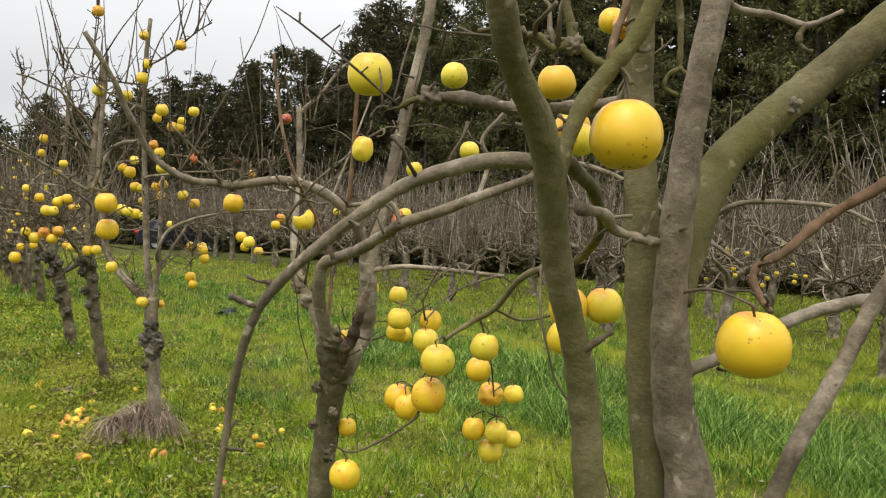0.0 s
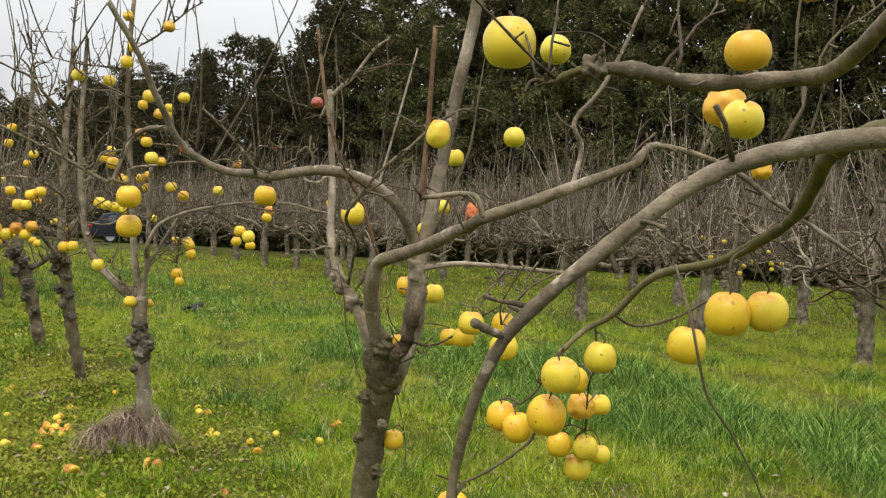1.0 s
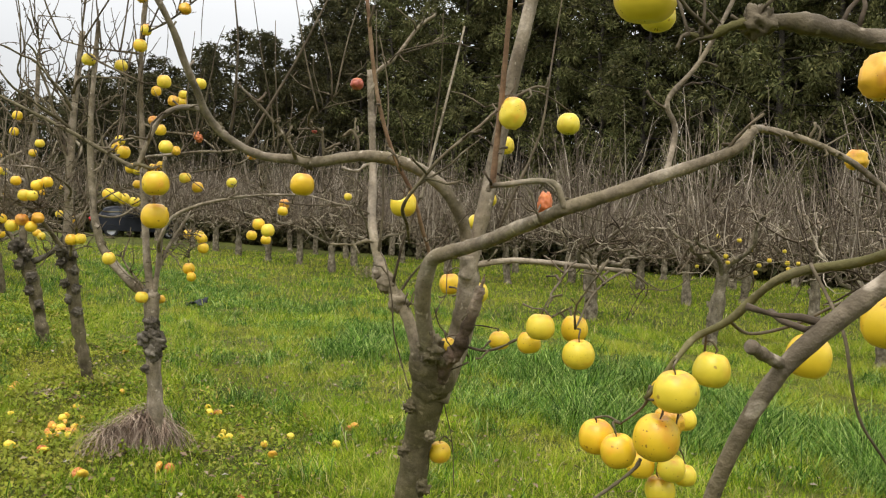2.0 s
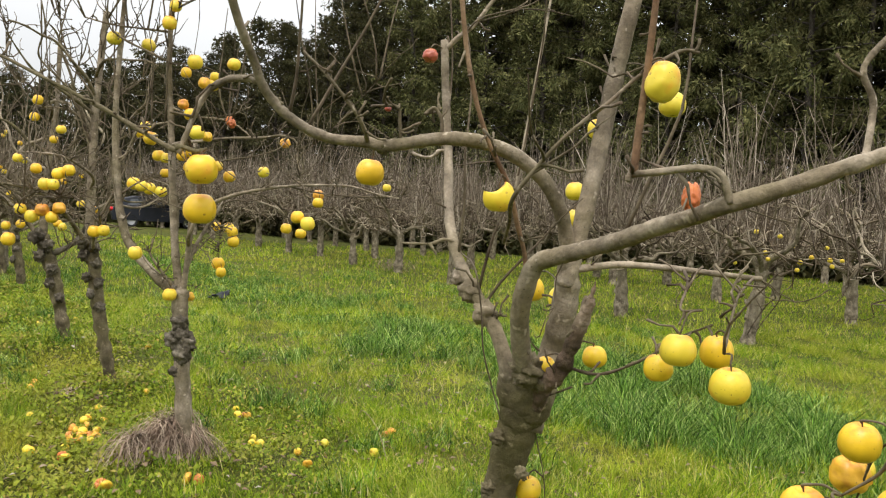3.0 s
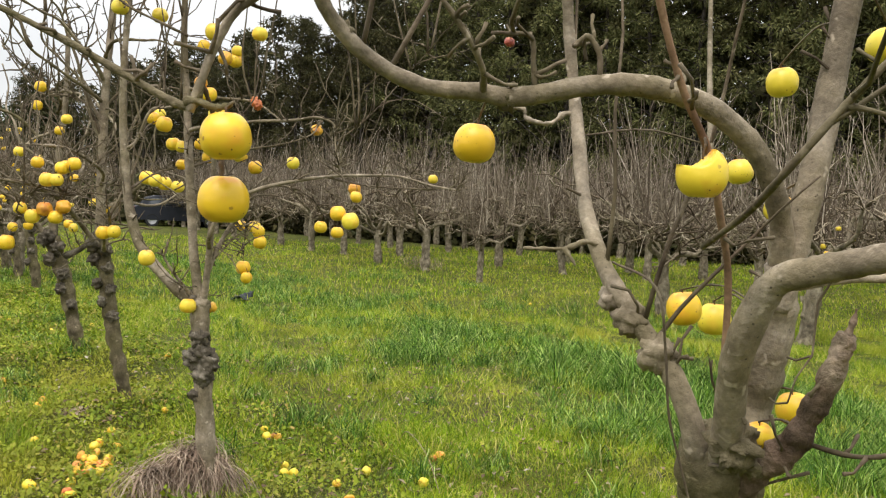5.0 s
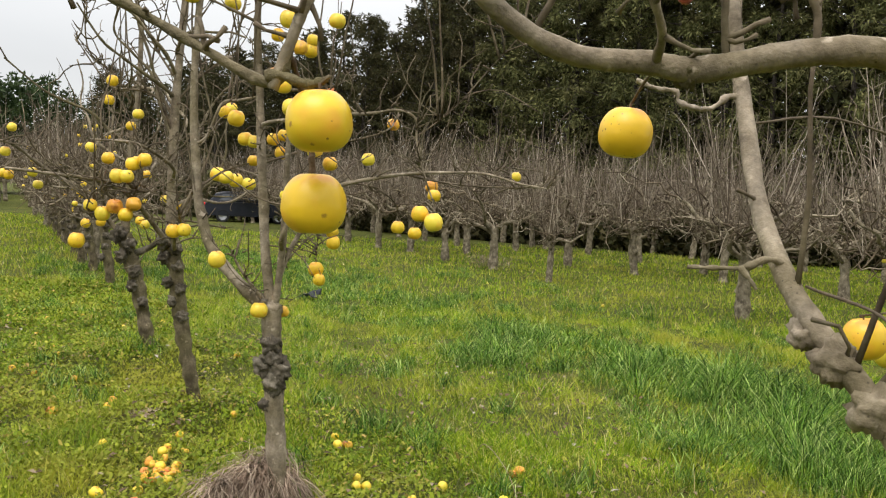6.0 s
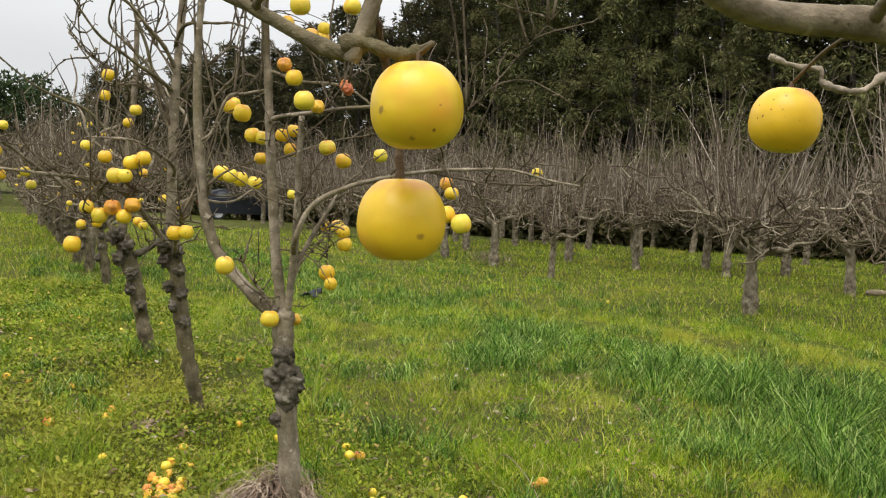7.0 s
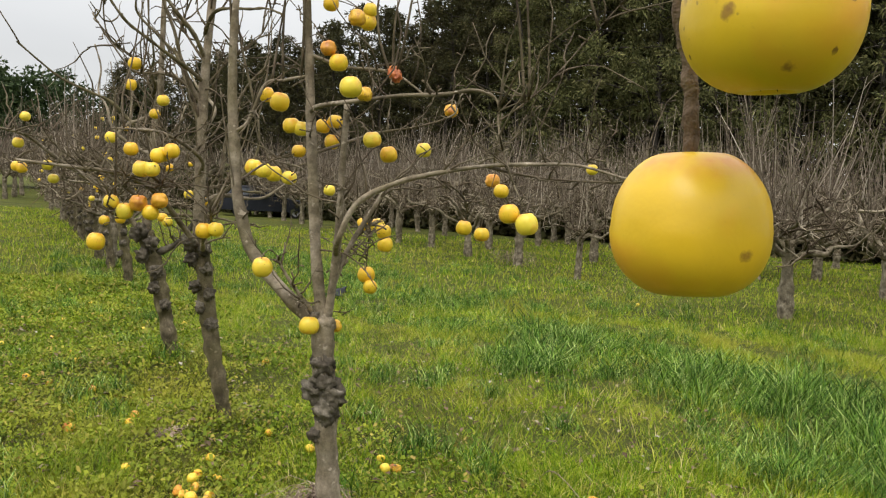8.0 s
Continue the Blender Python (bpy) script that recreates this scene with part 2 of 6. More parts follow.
# ---- mesh helpers ----
class Acc:
    """Gathers tubes, leaves and lumps for one mesh."""

    def __init__(self):
        self.v, self.f, self.count = [], [], 0

    def add(self, verts, faces):
        self.v.append(np.asarray(verts, float))
        self.f.extend([tuple(i + self.count for i in f) for f in faces])
        self.count += len(verts)

    def tube(self, pts, radii, sides=7, cap=True):
        pts = np.asarray(pts, float)
        n = len(pts)
        radii = np.broadcast_to(radii, (n,))
        way = np.gradient(pts, axis=0)
        way /= np.maximum(np.linalg.norm(way, axis=1), 1e-9)[:, None]
        ref = np.array((1.0, 0.2, 0.1)) if abs(way[0][2]) > 0.8 else np.array((0.0, 0.1, 1.0))
        side = np.cross(way[0], ref)
        side /= np.linalg.norm(side)
        ang = np.linspace(0, 2 * math.pi, sides, endpoint=False)
        rings = []
        for k in range(n):
            side = side - way[k] * side.dot(way[k])
            side /= max(np.linalg.norm(side), 1e-9)
            up = np.cross(way[k], side)
            rings.append(pts[k] + radii[k] * (np.cos(ang)[:, None] * side + np.sin(ang)[:, None] * up))
        faces = []
        for k in range(n - 1):
            for j in range(sides):
                a, b = k * sides + j, k * sides + (j + 1) % sides
                faces.append((a, b, b + sides, a + sides))
        if cap:
            faces.append(tuple(range(sides))[::-1])
            faces.append(tuple((n - 1) * sides + j for j in range(sides)))
        self.add(np.concatenate(rings), faces)

    def lump(self, at, r, seed, squash=1.0, rough=0.35, rings=7, sides=10):
        verts, faces = [], []
        for i in range(rings + 1):
            th = math.pi * i / rings
            for j in range(sides):
                ph = 2 * math.pi * j / sides
                d = Vector((math.sin(th) * math.cos(ph), math.sin(th) * math.sin(ph), math.cos(th) * squash))
                k = 1 + rough * noise.noise(d * 1.9 + Vector((seed * 3.1, seed, 0))) + 0.5 * rough * noise.noise(d * 5 + Vector((0, seed, 7))) + 0.3 * rough * noise.noise(d * 11 + Vector((3, seed, 1)))
                verts.append(np.array(at) + r * k * np.array(d))
        for i in range(rings):
            for j in range(sides):
                a, b = i * sides + j, i * sides + (j + 1) % sides
                faces.append((a, a + sides, b + sides, b))
        self.add(verts, faces)

    def mesh(self, name, material, smooth=True):
        me = bpy.data.meshes.new(name)
        me.from_pydata(np.concatenate(self.v).tolist() if self.v else [], [], self.f)
        me.materials.append(material)
        if smooth:
            me.polygons.foreach_set("use_smooth", [True] * len(me.polygons))
        me.update()
        return me


def part(name, acc, material, parent, label=""):
    root = parent
    while root.parent:
        root = root.parent
    acc.v = [v - np.array(root.location) for v in acc.v]
    ob = new(name, acc.mesh(name, material))
    ob.parent = parent
    return tagged(ob, label)


def thing(name, at, label, category, group=""):
    ob = new(name)
    ob.location = at
    ob.empty_display_size = 0.1
    return tagged(ob, label, category, group)


def smooth_path(pts, per=6):
    """Catmull-Rom through the points."""
    p = np.asarray(pts, float)
    p = np.vstack((2 * p[0] - p[1], p, 2 * p[-1] - p[-2]))
    out = []
    for k in range(1, len(p) - 2):
        for t in np.linspace(0, 1, per, endpoint=False):
            a, b, c, d = p[k - 1], p[k], p[k + 1], p[k + 2]
            out.append(0.5 * (2 * b + (c - a) * t + (2 * a - 5 * b + 4 * c - d) * t * t + (3 * b - a - 3 * c + d) * t ** 3))
    out.append(p[-2])
    return np.array(out)


def uneven(n, seed, amount, step=0.45):
    return np.array([1 + amount * noise.noise(Vector((seed * 7.7, k * step, 0.3))) + 0.5 * amount * noise.noise(Vector((k * step * 2.7, seed, 4.0))) for k in range(n)])


# ---- ground ----
ROW_AT, ROW_WAY, ROW_OFF = np.array((-1.86, 5.45)), np.array((-0.53, 0.848)), np.array((0.848, 0.53))
BASES = ((0.36, 1.15), (-0.40, 3.0), (-1.86, 5.44), (-2.86, 7.18), (-3.87, 8.8), (-6.5, 13.6), (-7.6, 15.4))


def across(x, y):
    """Metres to the alley's side of the near tree row."""
    return ROW_OFF[0] * (x - ROW_AT[0]) + ROW_OFF[1] * (y - ROW_AT[1])


def ground_z(x, y):
    x, y = np.asarray(x, float), np.asarray(y, float)
    s = across(x, y)
    fall = 0.03 * np.clip(y - 7.5, 0, 8) * np.clip(0.25 + 0.5 * s, 0.25, 1)
    z = -0.1 - fall
    for bx, by in BASES:
        z = z + 0.13 * np.exp(-((x - bx) ** 2 + (y - by) ** 2) / 0.3)
    z = z + 0.018 * np.sin(2.1 * x + 0.7 * y) * np.sin(1.3 * y - 0.9 * x + 1.0) + 0.008 * np.sin(7.3 * x + 2.0) * np.sin(6.1 * y)
    z = z + 0.07 * np.exp(-((s - 4.5) / 0.6) ** 2) * (0.6 + 0.4 * np.sin(2.6 * x + 1.9 * y)) * np.clip((18 - y) / 6, 0, 1)
    return z - 0.05 * np.exp(-((s - 3.35) / 0.12) ** 2) * (0.5 + 0.5 * np.sin(1.7 * y + 0.6 * x))


def stretched(lo, hi, fine, far, n):
    near = np.arange(lo, hi + fine / 2, fine)
    out = fine * np.cumsum(np.geomspace(1, far, n))
    return np.concatenate((lo - out[::-1], near, hi + out))


gx, gy = stretched(-10, 9, 0.14, 900, 26), stretched(-1, 26, 0.14, 900, 26)
GX, GY = np.meshgrid(gx, gy)
acc = Acc()
nx, ny = len(gx), len(gy)
acc.add(np.stack((GX.ravel(), GY.ravel(), ground_z(GX, GY).ravel()), 1), [(j * nx + i, j * nx + i + 1, (j + 1) * nx + i + 1, (j + 1) * nx + i) for j in range(ny - 1) for i in range(nx - 1)])
ground = tagged(new("ground", acc.mesh("ground", soil)), "mown green orchard turf with bare brown patches", "ground", kind="structure")

rng = np.random.default_rng(5)


def sward(name, x, y, height, width, lean, material, label, seg=2, category="grass", lay=None, stray=1.15):
    """Grass blades rooted at x, y, each a bent taper, in one mesh."""
    n = len(x)
    z = ground_z(x, y) - 0.006
    a, b = rng.uniform(0, 2 * math.pi, n), rng.uniform(0, 2 * math.pi, n)
    if lay is not None:
        b = lay + rng.normal(0, stray, n)
    side = np.stack((np.cos(a), np.sin(a), 0 * a), 1) * (width / 2)[:, None]
    tip = np.stack((np.cos(b) * lean * height, np.sin(b) * lean * height, height * np.sqrt(np.clip(1.15 - lean ** 2, 0.08, 1))), 1)
    root = np.stack((x, y, z), 1)
    if seg == 3:
        low, high = root + tip * np.array((0.13, 0.13, 0.62)), root + tip * np.array((0.5, 0.5, 1.05))
        end = root + tip * np.array((1.0, 1.0, 1.0)) - np.stack((0 * lean, 0 * lean, 0.75 * height * lean ** 2), 1)
        verts = np.stack((root - side, root + side, low + side, low - side, high + 0.75 * side, high - 0.75 * side, end), 1).reshape(-1, 3)
        loops, totals, per = np.array((0, 1, 2, 3, 3, 2, 4, 5, 5, 4, 6)), np.array((4, 4, 3)), 7
    elif seg == 2:
        mid = root + tip * np.array((0.32, 0.32, 0.62))
        verts = np.stack((root - side, root + side, mid + 0.8 * side, mid - 0.8 * side, root + tip), 1).reshape(-1, 3)
        loops, totals, per = np.array((0, 1, 2, 3, 3, 2, 4)), np.array((4, 3)), 5
    else:
        verts = np.stack((root - side, root + side, root + tip), 1).reshape(-1, 3)
        loops, totals, per = np.array((0, 1, 2)), np.array((3,)), 3
    me = bpy.data.meshes.new(name)
    me.vertices.add(len(verts))
    me.vertices.foreach_set("co", verts.ravel())
    idx = (loops[None] + per * np.arange(n)[:, None]).ravel()
    me.loops.add(len(idx))
    me.loops.foreach_set("vertex_index", idx.astype(np.int32))
    tot = np.tile(totals, n)
    me.polygons.add(len(tot))
    me.polygons.foreach_set("loop_start", (np.cumsum(tot) - tot).astype(np.int32))
    me.polygons.foreach_set("loop_total", tot.astype(np.int32))
    me.update(calc_edges=True)
    me.materials.append(material)
    return tagged(new(name, me), label, category, kind="stuff")


def scatter(n, x0, x1, y0, y1):
    return rng.uniform(x0, x1, n), rng.uniform(y0, y1, n)


def clumped(x, y, share, spread, k):
    """Draws a share of the roots together into tufts."""
    cx, cy = x[:k].copy(), y[:k].copy()
    pick = rng.integers(0, k, len(x))
    go = rng.random(len(x)) < share
    return np.where(go, cx[pick] + rng.normal(0, spread, len(x)), x), np.where(go, cy[pick] + rng.normal(0, spread, len(x)), y)


def wedge(x, y, y_from=3.6):
    return (y > y_from) & (np.abs(x + 0.9 + 0.09 * (y - 5)) < 2.6 + 0.62 * (y - 2.5))


def combed(x, y):
    """The way the grass lies, swirling from tussock to tussock."""
    return 3.0 * np.sin(1.9 * x + 0.8 * y) + 2.4 * np.sin(2.3 * y - 1.6 * x + 1.0) + 1.3 * np.sin(6.1 * x + 4.3 * y)


def tufted(n, box, seed_size, per, spread):
    """Roots gathered in tufts of uneven size: x, y, height factor, and the way each blade falls."""
    cx, cy = scatter(n, *box)
    size = rng.gamma(4, seed_size / 4, n) * np.clip(1 + 0.55 * np.sin(1.7 * cx + 2.2 * cy) * np.sin(2.9 * cx - 1.3 * cy) + 0.3 * np.sin(5.3 * cx + 1.1 * cy), 0.35, 1.7)
    owner = np.repeat(np.arange(n), np.maximum(5, per * (0.5 + 0.5 * size / seed_size)).astype(int))
    q = len(owner)
    dx, dy = rng.normal(0, 1, q), rng.normal(0, 1, q)
    wide = spread * (0.5 + 0.5 * size / seed_size)[owner]
    return cx[owner] + dx * wide, cy[owner] + dy * wide, size[owner], np.arctan2(dy, dx)


# short lawn, nearer and middle part; thinner among the weeds
for name, count, box, seg, tall, per, spread, thin_w, wide_w in (("lawn_grass", 17500, (-5.5, 5.0, 3.6, 7.2), 2, 0.068, 19, 0.026, 0.0024, 0.0055), ("middle_lawn_grass", 26000, (-9.5, 8, 6.9, 14.5), 1, 0.078, 14, 0.038, 0.004, 0.0085)):
    x, y, size, way = tufted(count, box, tall, per, spread)
    s = across(x, y)
    weedy = (s < 0.9 + 0.5 * np.sin(y * 2.1)) & (s > -3.8)
    strip = (s > 3.9) & (s < 5.2) & (y < 12)
    size = np.where(weedy, 0.75 * size, size)
    keep = wedge(x, y) & (rng.random(len(x)) < np.where(weedy, 0.62, np.where(strip, 0.4, 0.85)))
    x, y, size, way = x[keep], y[keep], size[keep], way[keep]
    q = len(x)
    sward(name, x, y, np.minimum(0.17, size * rng.uniform(0.35, 1.25, q)), rng.uniform(thin_w, wide_w, q), np.sqrt(rng.uniform(0.12, 1.1, q)), grass_lawn, "short yellow-green mown lawn grass", seg, "grass", np.where(rng.random(q) < 0.6, way, combed(x, y)))
# farther lawn
x, y = clumped(*scatter(230000, -22, 14, 14, 34), 0.4, 0.12, 9000)
keep = wedge(x, y) & (rng.random(len(x)) < np.clip(15 / y, 0, 1) ** 1.5)
x, y = x[keep], y[keep]
sward("far_lawn_grass", x, y, rng.gamma(5, 0.017, len(x)), rng.uniform(0.008, 0.018, len(x)) * y / 16, rng.uniform(0.2, 0.9, len(x)), grass_lawn, "green lawn grass between the orchard rows", 1)
# tall strip: arching tussocks of uneven size, thinning out into the lawn
tx, ty = scatter(6200, -9, 8, 4.0, 24)
ts = across(tx, ty) + 0.35 * np.sin(1.9 * ty + 0.6) + 0.22 * np.sin(5.1 * tx)
rich = np.exp(-((ts - 4.3) / 1.05) ** 4) * np.clip(0.85 + 0.5 * np.sin(2.3 * tx + 1.3 * ty) * np.sin(1.7 * ty - 0.8 * tx), 0.12, 1)
keep = wedge(tx, ty) & (rng.random(len(tx)) < rich)
tx, ty, rich = tx[keep], ty[keep], rich[keep]
near = np.clip((13 - ty) / 7, 0, 1)
big = rng.gamma(6, 0.165, len(tx)) * (0.45 + 0.6 * rich) * (0.5 + 0.55 * near)
blades_in = np.maximum(12, (90 + 240 * big) * (0.16 + 0.84 * near)).astype(int)
owner = np.repeat(np.arange(len(tx)), blades_in)
n = len(owner)
x = tx[owner] + rng.normal(0, 1, n) * (0.05 + 0.05 * big[owner])
y = ty[owner] + rng.normal(0, 1, n) * (0.05 + 0.05 * big[owner])
sward("tall_grass", x, y, np.clip(big[owner], 0.4, 1.3) * rng.gamma(9, 0.022, n), rng.uniform(0.0022, 0.0048, n) * (2.2 - 1.2 * near[owner]), np.sqrt(rng.uniform(0.5, 1.05, n)), grass_tall, "long green tufted grass strip", 3, "grass", np.arctan2(y - ty[owner], x - tx[owner]), 0.5)
# scattered longer tufts
x, y = clumped(*scatter(45000, -10, 7, 4.2, 22), 1.0, 0.07, 420)
s = across(x, y)
keep = wedge(x, y) & (s < 9)
x, y = x[keep], y[keep]
sward("grass_tufts", x, y, rng.gamma(7, 0.018, len(x)), rng.uniform(0.003, 0.007, len(x)), rng.uniform(0.6, 1.05, len(x)), grass_tall, "loose tufts of longer green grass", 3)
# weeds under the trees: a carpet of small flat leaves
x, y = clumped(*scatter(560000, -10, 3.5, 3.6, 14), 0.45, 0.08, 12000)
s = across(x, y)
keep = wedge(x, y) & (s < 0.75 + 0.5 * np.sin(y * 2.1) + rng.normal(0, 0.55, len(x))) & (s > -4) & (np.sin(2.7 * x + 1.1 * y) * np.sin(3.1 * y - x) > -0.7 - 0.3 * rng.random(len(x))) & (rng.random(len(x)) < np.clip(8.5 / y, 0, 1))
x, y = x[keep], y[keep]
n = len(x)
a, tip_a, tip_b = rng.uniform(0, 2 * math.pi, n), rng.normal(0, 0.6, n), rng.normal(0, 0.6, n)
long_half = rng.uniform(0.006, 0.0165, n) * np.clip(y / 8, 1, 1.5)
u = np.stack((np.cos(a), np.sin(a), tip_a), 1) * long_half[:, None]
v = np.stack((-np.sin(a), np.cos(a), tip_b), 1) * (long_half * rng.uniform(0.45, 0.85, n))[:, None]
c = np.stack((x, y, ground_z(x, y) + 0.01 + rng.gamma(2.2, 0.011, n) * (1 + 0.7 * np.sin(8.3 * x + 3 * y) * np.sin(7.1 * y - 2 * x))), 1)
leaves = np.stack((c - u, c - 0.2 * u + v, c + u, c - 0.2 * u - v), 1).reshape(-1, 3)
me = bpy.data.meshes.new("weed_leaves")
me.vertices.add(4 * n)
me.vertices.foreach_set("co", leaves.ravel())
me.loops.add(4 * n)
me.loops.foreach_set("vertex_index", np.arange(4 * n, dtype=np.int32))
me.polygons.add(n)
me.polygons.foreach_set("loop_start", np.arange(0, 4 * n, 4, dtype=np.int32))
me.polygons.foreach_set("loop_total", np.full(n, 4, np.int32))
me.update(calc_edges=True)
me.materials.append(grass_weeds)
tagged(new("weed_leaves", me), "low broad-leaved green weeds under the trees", "weeds", kind="stuff")
# dead stalks in the turf
x, y = scatter(40000, -11, 7, 3.8, 15)
keep = wedge(x, y) & (across(x, y) < 3.7)
x, y = x[keep], y[keep]
sward("dead_grass_litter", x, y, rng.gamma(5, 0.011, len(x)), rng.uniform(0.002, 0.004, len(x)), rng.uniform(0.85, 1.06, len(x)), straw, "pale dead grass litter lying in the turf")


# turf beside and behind the walk
xa, ya = scatter(270000, -7, 7, -5.5, 4.6)
xb, yb = scatter(330000, -17, 15, -7, 30)
x, y = np.concatenate((xa, xb)), np.concatenate((ya, yb))
near = np.hypot(x + 0.5, y - 3) < 24 - rng.gamma(2, 3.0, len(x))
keep = ~wedge(x, y, 3.7) & near & (rng.random(len(x)) < np.clip(9 / np.maximum(np.hypot(x, y - 4), 1), 0.25, 1))
x, y = x[keep], y[keep]
sward("turf_grass", x, y, rng.gamma(5, 0.014, len(x)), rng.uniform(0.01, 0.022, len(x)), rng.uniform(0.4, 1.03, len(x)), grass_lawn, "rough green orchard grass beside the rows", 1)


# ---- far things: shelter belt of pines, broadleaf trees, cars ----
def pine(seed, h, fine=True, leaf=None):
    r = random.Random(seed)
    ob = thing("pine_tree", (0, 0, 0), "tall dark green pine in a dense shelter belt", "tree", "shelter belt trees")
    acc = Acc()
    sway = [(r.uniform(-0.25, 0.25), r.uniform(-0.25, 0.25)) for _ in range(6)]
    spine = smooth_path([(sway[k][0] * (k > 0), sway[k][1] * (k > 0), h * k / 5 - (0.4 if k == 0 else 0)) for k in range(6)], 4)
    acc.tube(spine, np.linspace(0.17, 0.03, len(spine)), 6)
    part("trunk", acc, bark_pine, ob)
    boughs, leaf_v, vr = Acc(), [], np.random.default_rng(seed)
    for k in range(66):
        u = (k + r.random()) / 66
        z = h * u
        a = 2.4 * k + r.uniform(-0.5, 0.5)
        reach = (0.35 + 2.7 * (1 - u) ** 0.62) * r.uniform(0.55, 1.2)
        at = spine[min(len(spine) - 1, int(u * (len(spine) - 1)))] * np.array((1, 1, 0)) + np.array((0, 0, z))
        way = np.array((math.cos(a), math.sin(a), r.uniform(-0.1, 0.7)))
        end = at + way * reach
        tip = end - np.array((0, 0, 0.12 * reach))
        boughs.tube([at, (at + end) / 2, end, tip + 0.25 * (end - at)], [0.04, 0.026, 0.014, 0.006], 4, False)
        # flat sprays of foliage on the outer half of each bough, drooping at their ends
        m, per = (5, 64) if fine else (4, 15)
        w = np.linspace(0.42, 1.08, m)[:, None]
        at_c = at + (end - at) * w - np.array((0, 0, 0.12 * reach)) * w ** 3 + vr.normal(0, 0.24, (m, 3))
        size = vr.uniform(0.24, 0.5, (m, 1, 1)) * (0.6 + 0.16 * reach)
        d = vr.normal(0, 1, (m, per, 3))
        d /= np.linalg.norm(d, axis=2)[..., None]
        e = np.cross(d, vr.normal(0, 1, (m, per, 3)))
        e /= np.maximum(np.linalg.norm(e, axis=2), 1e-6)[..., None]
        base = at_c[:, None] + d * size * vr.uniform(0.1, 1.0, (m, per, 1)) ** 0.6 * np.array((1.15, 1.15, 0.85))
        ln, wide = (vr.uniform(0.1, 0.24, (m, per, 1)), 0.036) if fine else (vr.uniform(0.22, 0.45, (m, per, 1)), 0.1)
        leaf_v.append(np.stack((base - e * wide, base + e * wide, base + d * ln - np.array((0, 0, 0.04))), 2).reshape(-1, 3))
    tagged(part("bough", boughs, bark_pine, ob), kind="stuff")
    crown = Acc()
    leaf_v = np.concatenate(leaf_v)
    crown.v, crown.count = [leaf_v], len(leaf_v)
    crown.f = [(3 * k, 3 * k + 1, 3 * k + 2) for k in range(len(leaf_v) // 3)]
    part("crown", crown, leaf or pine_leaf, ob)
    return ob


def broadleaf(seed, h, wide):
    r = random.Random(seed)
    ob = thing("broadleaf_tree", (0, 0, 0), "rounded green tree far behind the orchard", "tree", "far trees")
    acc = Acc()
    acc.tube(smooth_path([(0, 0, -0.4), (0.1, 0, h * 0.3), (0, 0.1, h * 0.6)], 4), np.linspace(0.3, 0.08, 9), 6)
    for k in range(7):
        a = r.uniform(0, 6.28)
        acc.tube([(0, 0, h * r.uniform(0.2, 0.45)), (math.cos(a) * wide * 0.35, math.sin(a) * wide * 0.35, h * 0.6), (math.cos(a) * wide * 0.6, math.sin(a) * wide * 0.6, h * r.uniform(0.65, 0.85))], [0.1, 0.06, 0.02], 4, False)
    part("trunk", acc, bark_pine, ob)
    leaf = []
    for k in range(210):
        while True:
            p = np.array([r.uniform(-1, 1) for _ in range(3)])
            if 0.35 < np.linalg.norm(p) < 1:
                break
        c = np.array((p[0] * wide, p[1] * wide, h * 0.58 + p[2] * h * 0.42))
        for q in range(34):
            d = np.array([r.gauss(0, 1) for _ in range(3)])
            d /= np.linalg.norm(d)
            e = np.cross(d, np.array((r.gauss(0, 1), r.gauss(0, 1), r.gauss(0, 1))))
            e /= max(np.linalg.norm(e), 1e-6)
            b = c + d * r.uniform(0.1, 0.75)
            leaf += [b - e * 0.14, b + e * 0.14, b + d * 0.32]
    crown = Acc()
    crown.v, crown.count = [np.array(leaf)], len(leaf)
    crown.f = [(3 * k, 3 * k + 1, 3 * k + 2) for k in range(len(leaf) // 3)]
    part("crown", crown, far_leaf, ob)
    return ob


r = random.Random(11)
pines = [pine(20 + k, 16.0) for k in range(5)]
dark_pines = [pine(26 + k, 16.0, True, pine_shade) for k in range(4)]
# rear rows take the darker foliage colour for the shade inside the belt
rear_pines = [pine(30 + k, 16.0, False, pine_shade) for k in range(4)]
EDGE = [(-36, 72), (-24, 66), (-11, 59), (0, 52), (11.5, 43.5), (20, 34.5), (27, 25)]
TOP = [11.2, 12.4, 14.9, 19.2, 22.0, 22.0, 22.0]
edge_path = smooth_path([(a, b, c) for (a, b), c in zip(EDGE, TOP)], 8)
made, rear, dark = 0, 0, 0
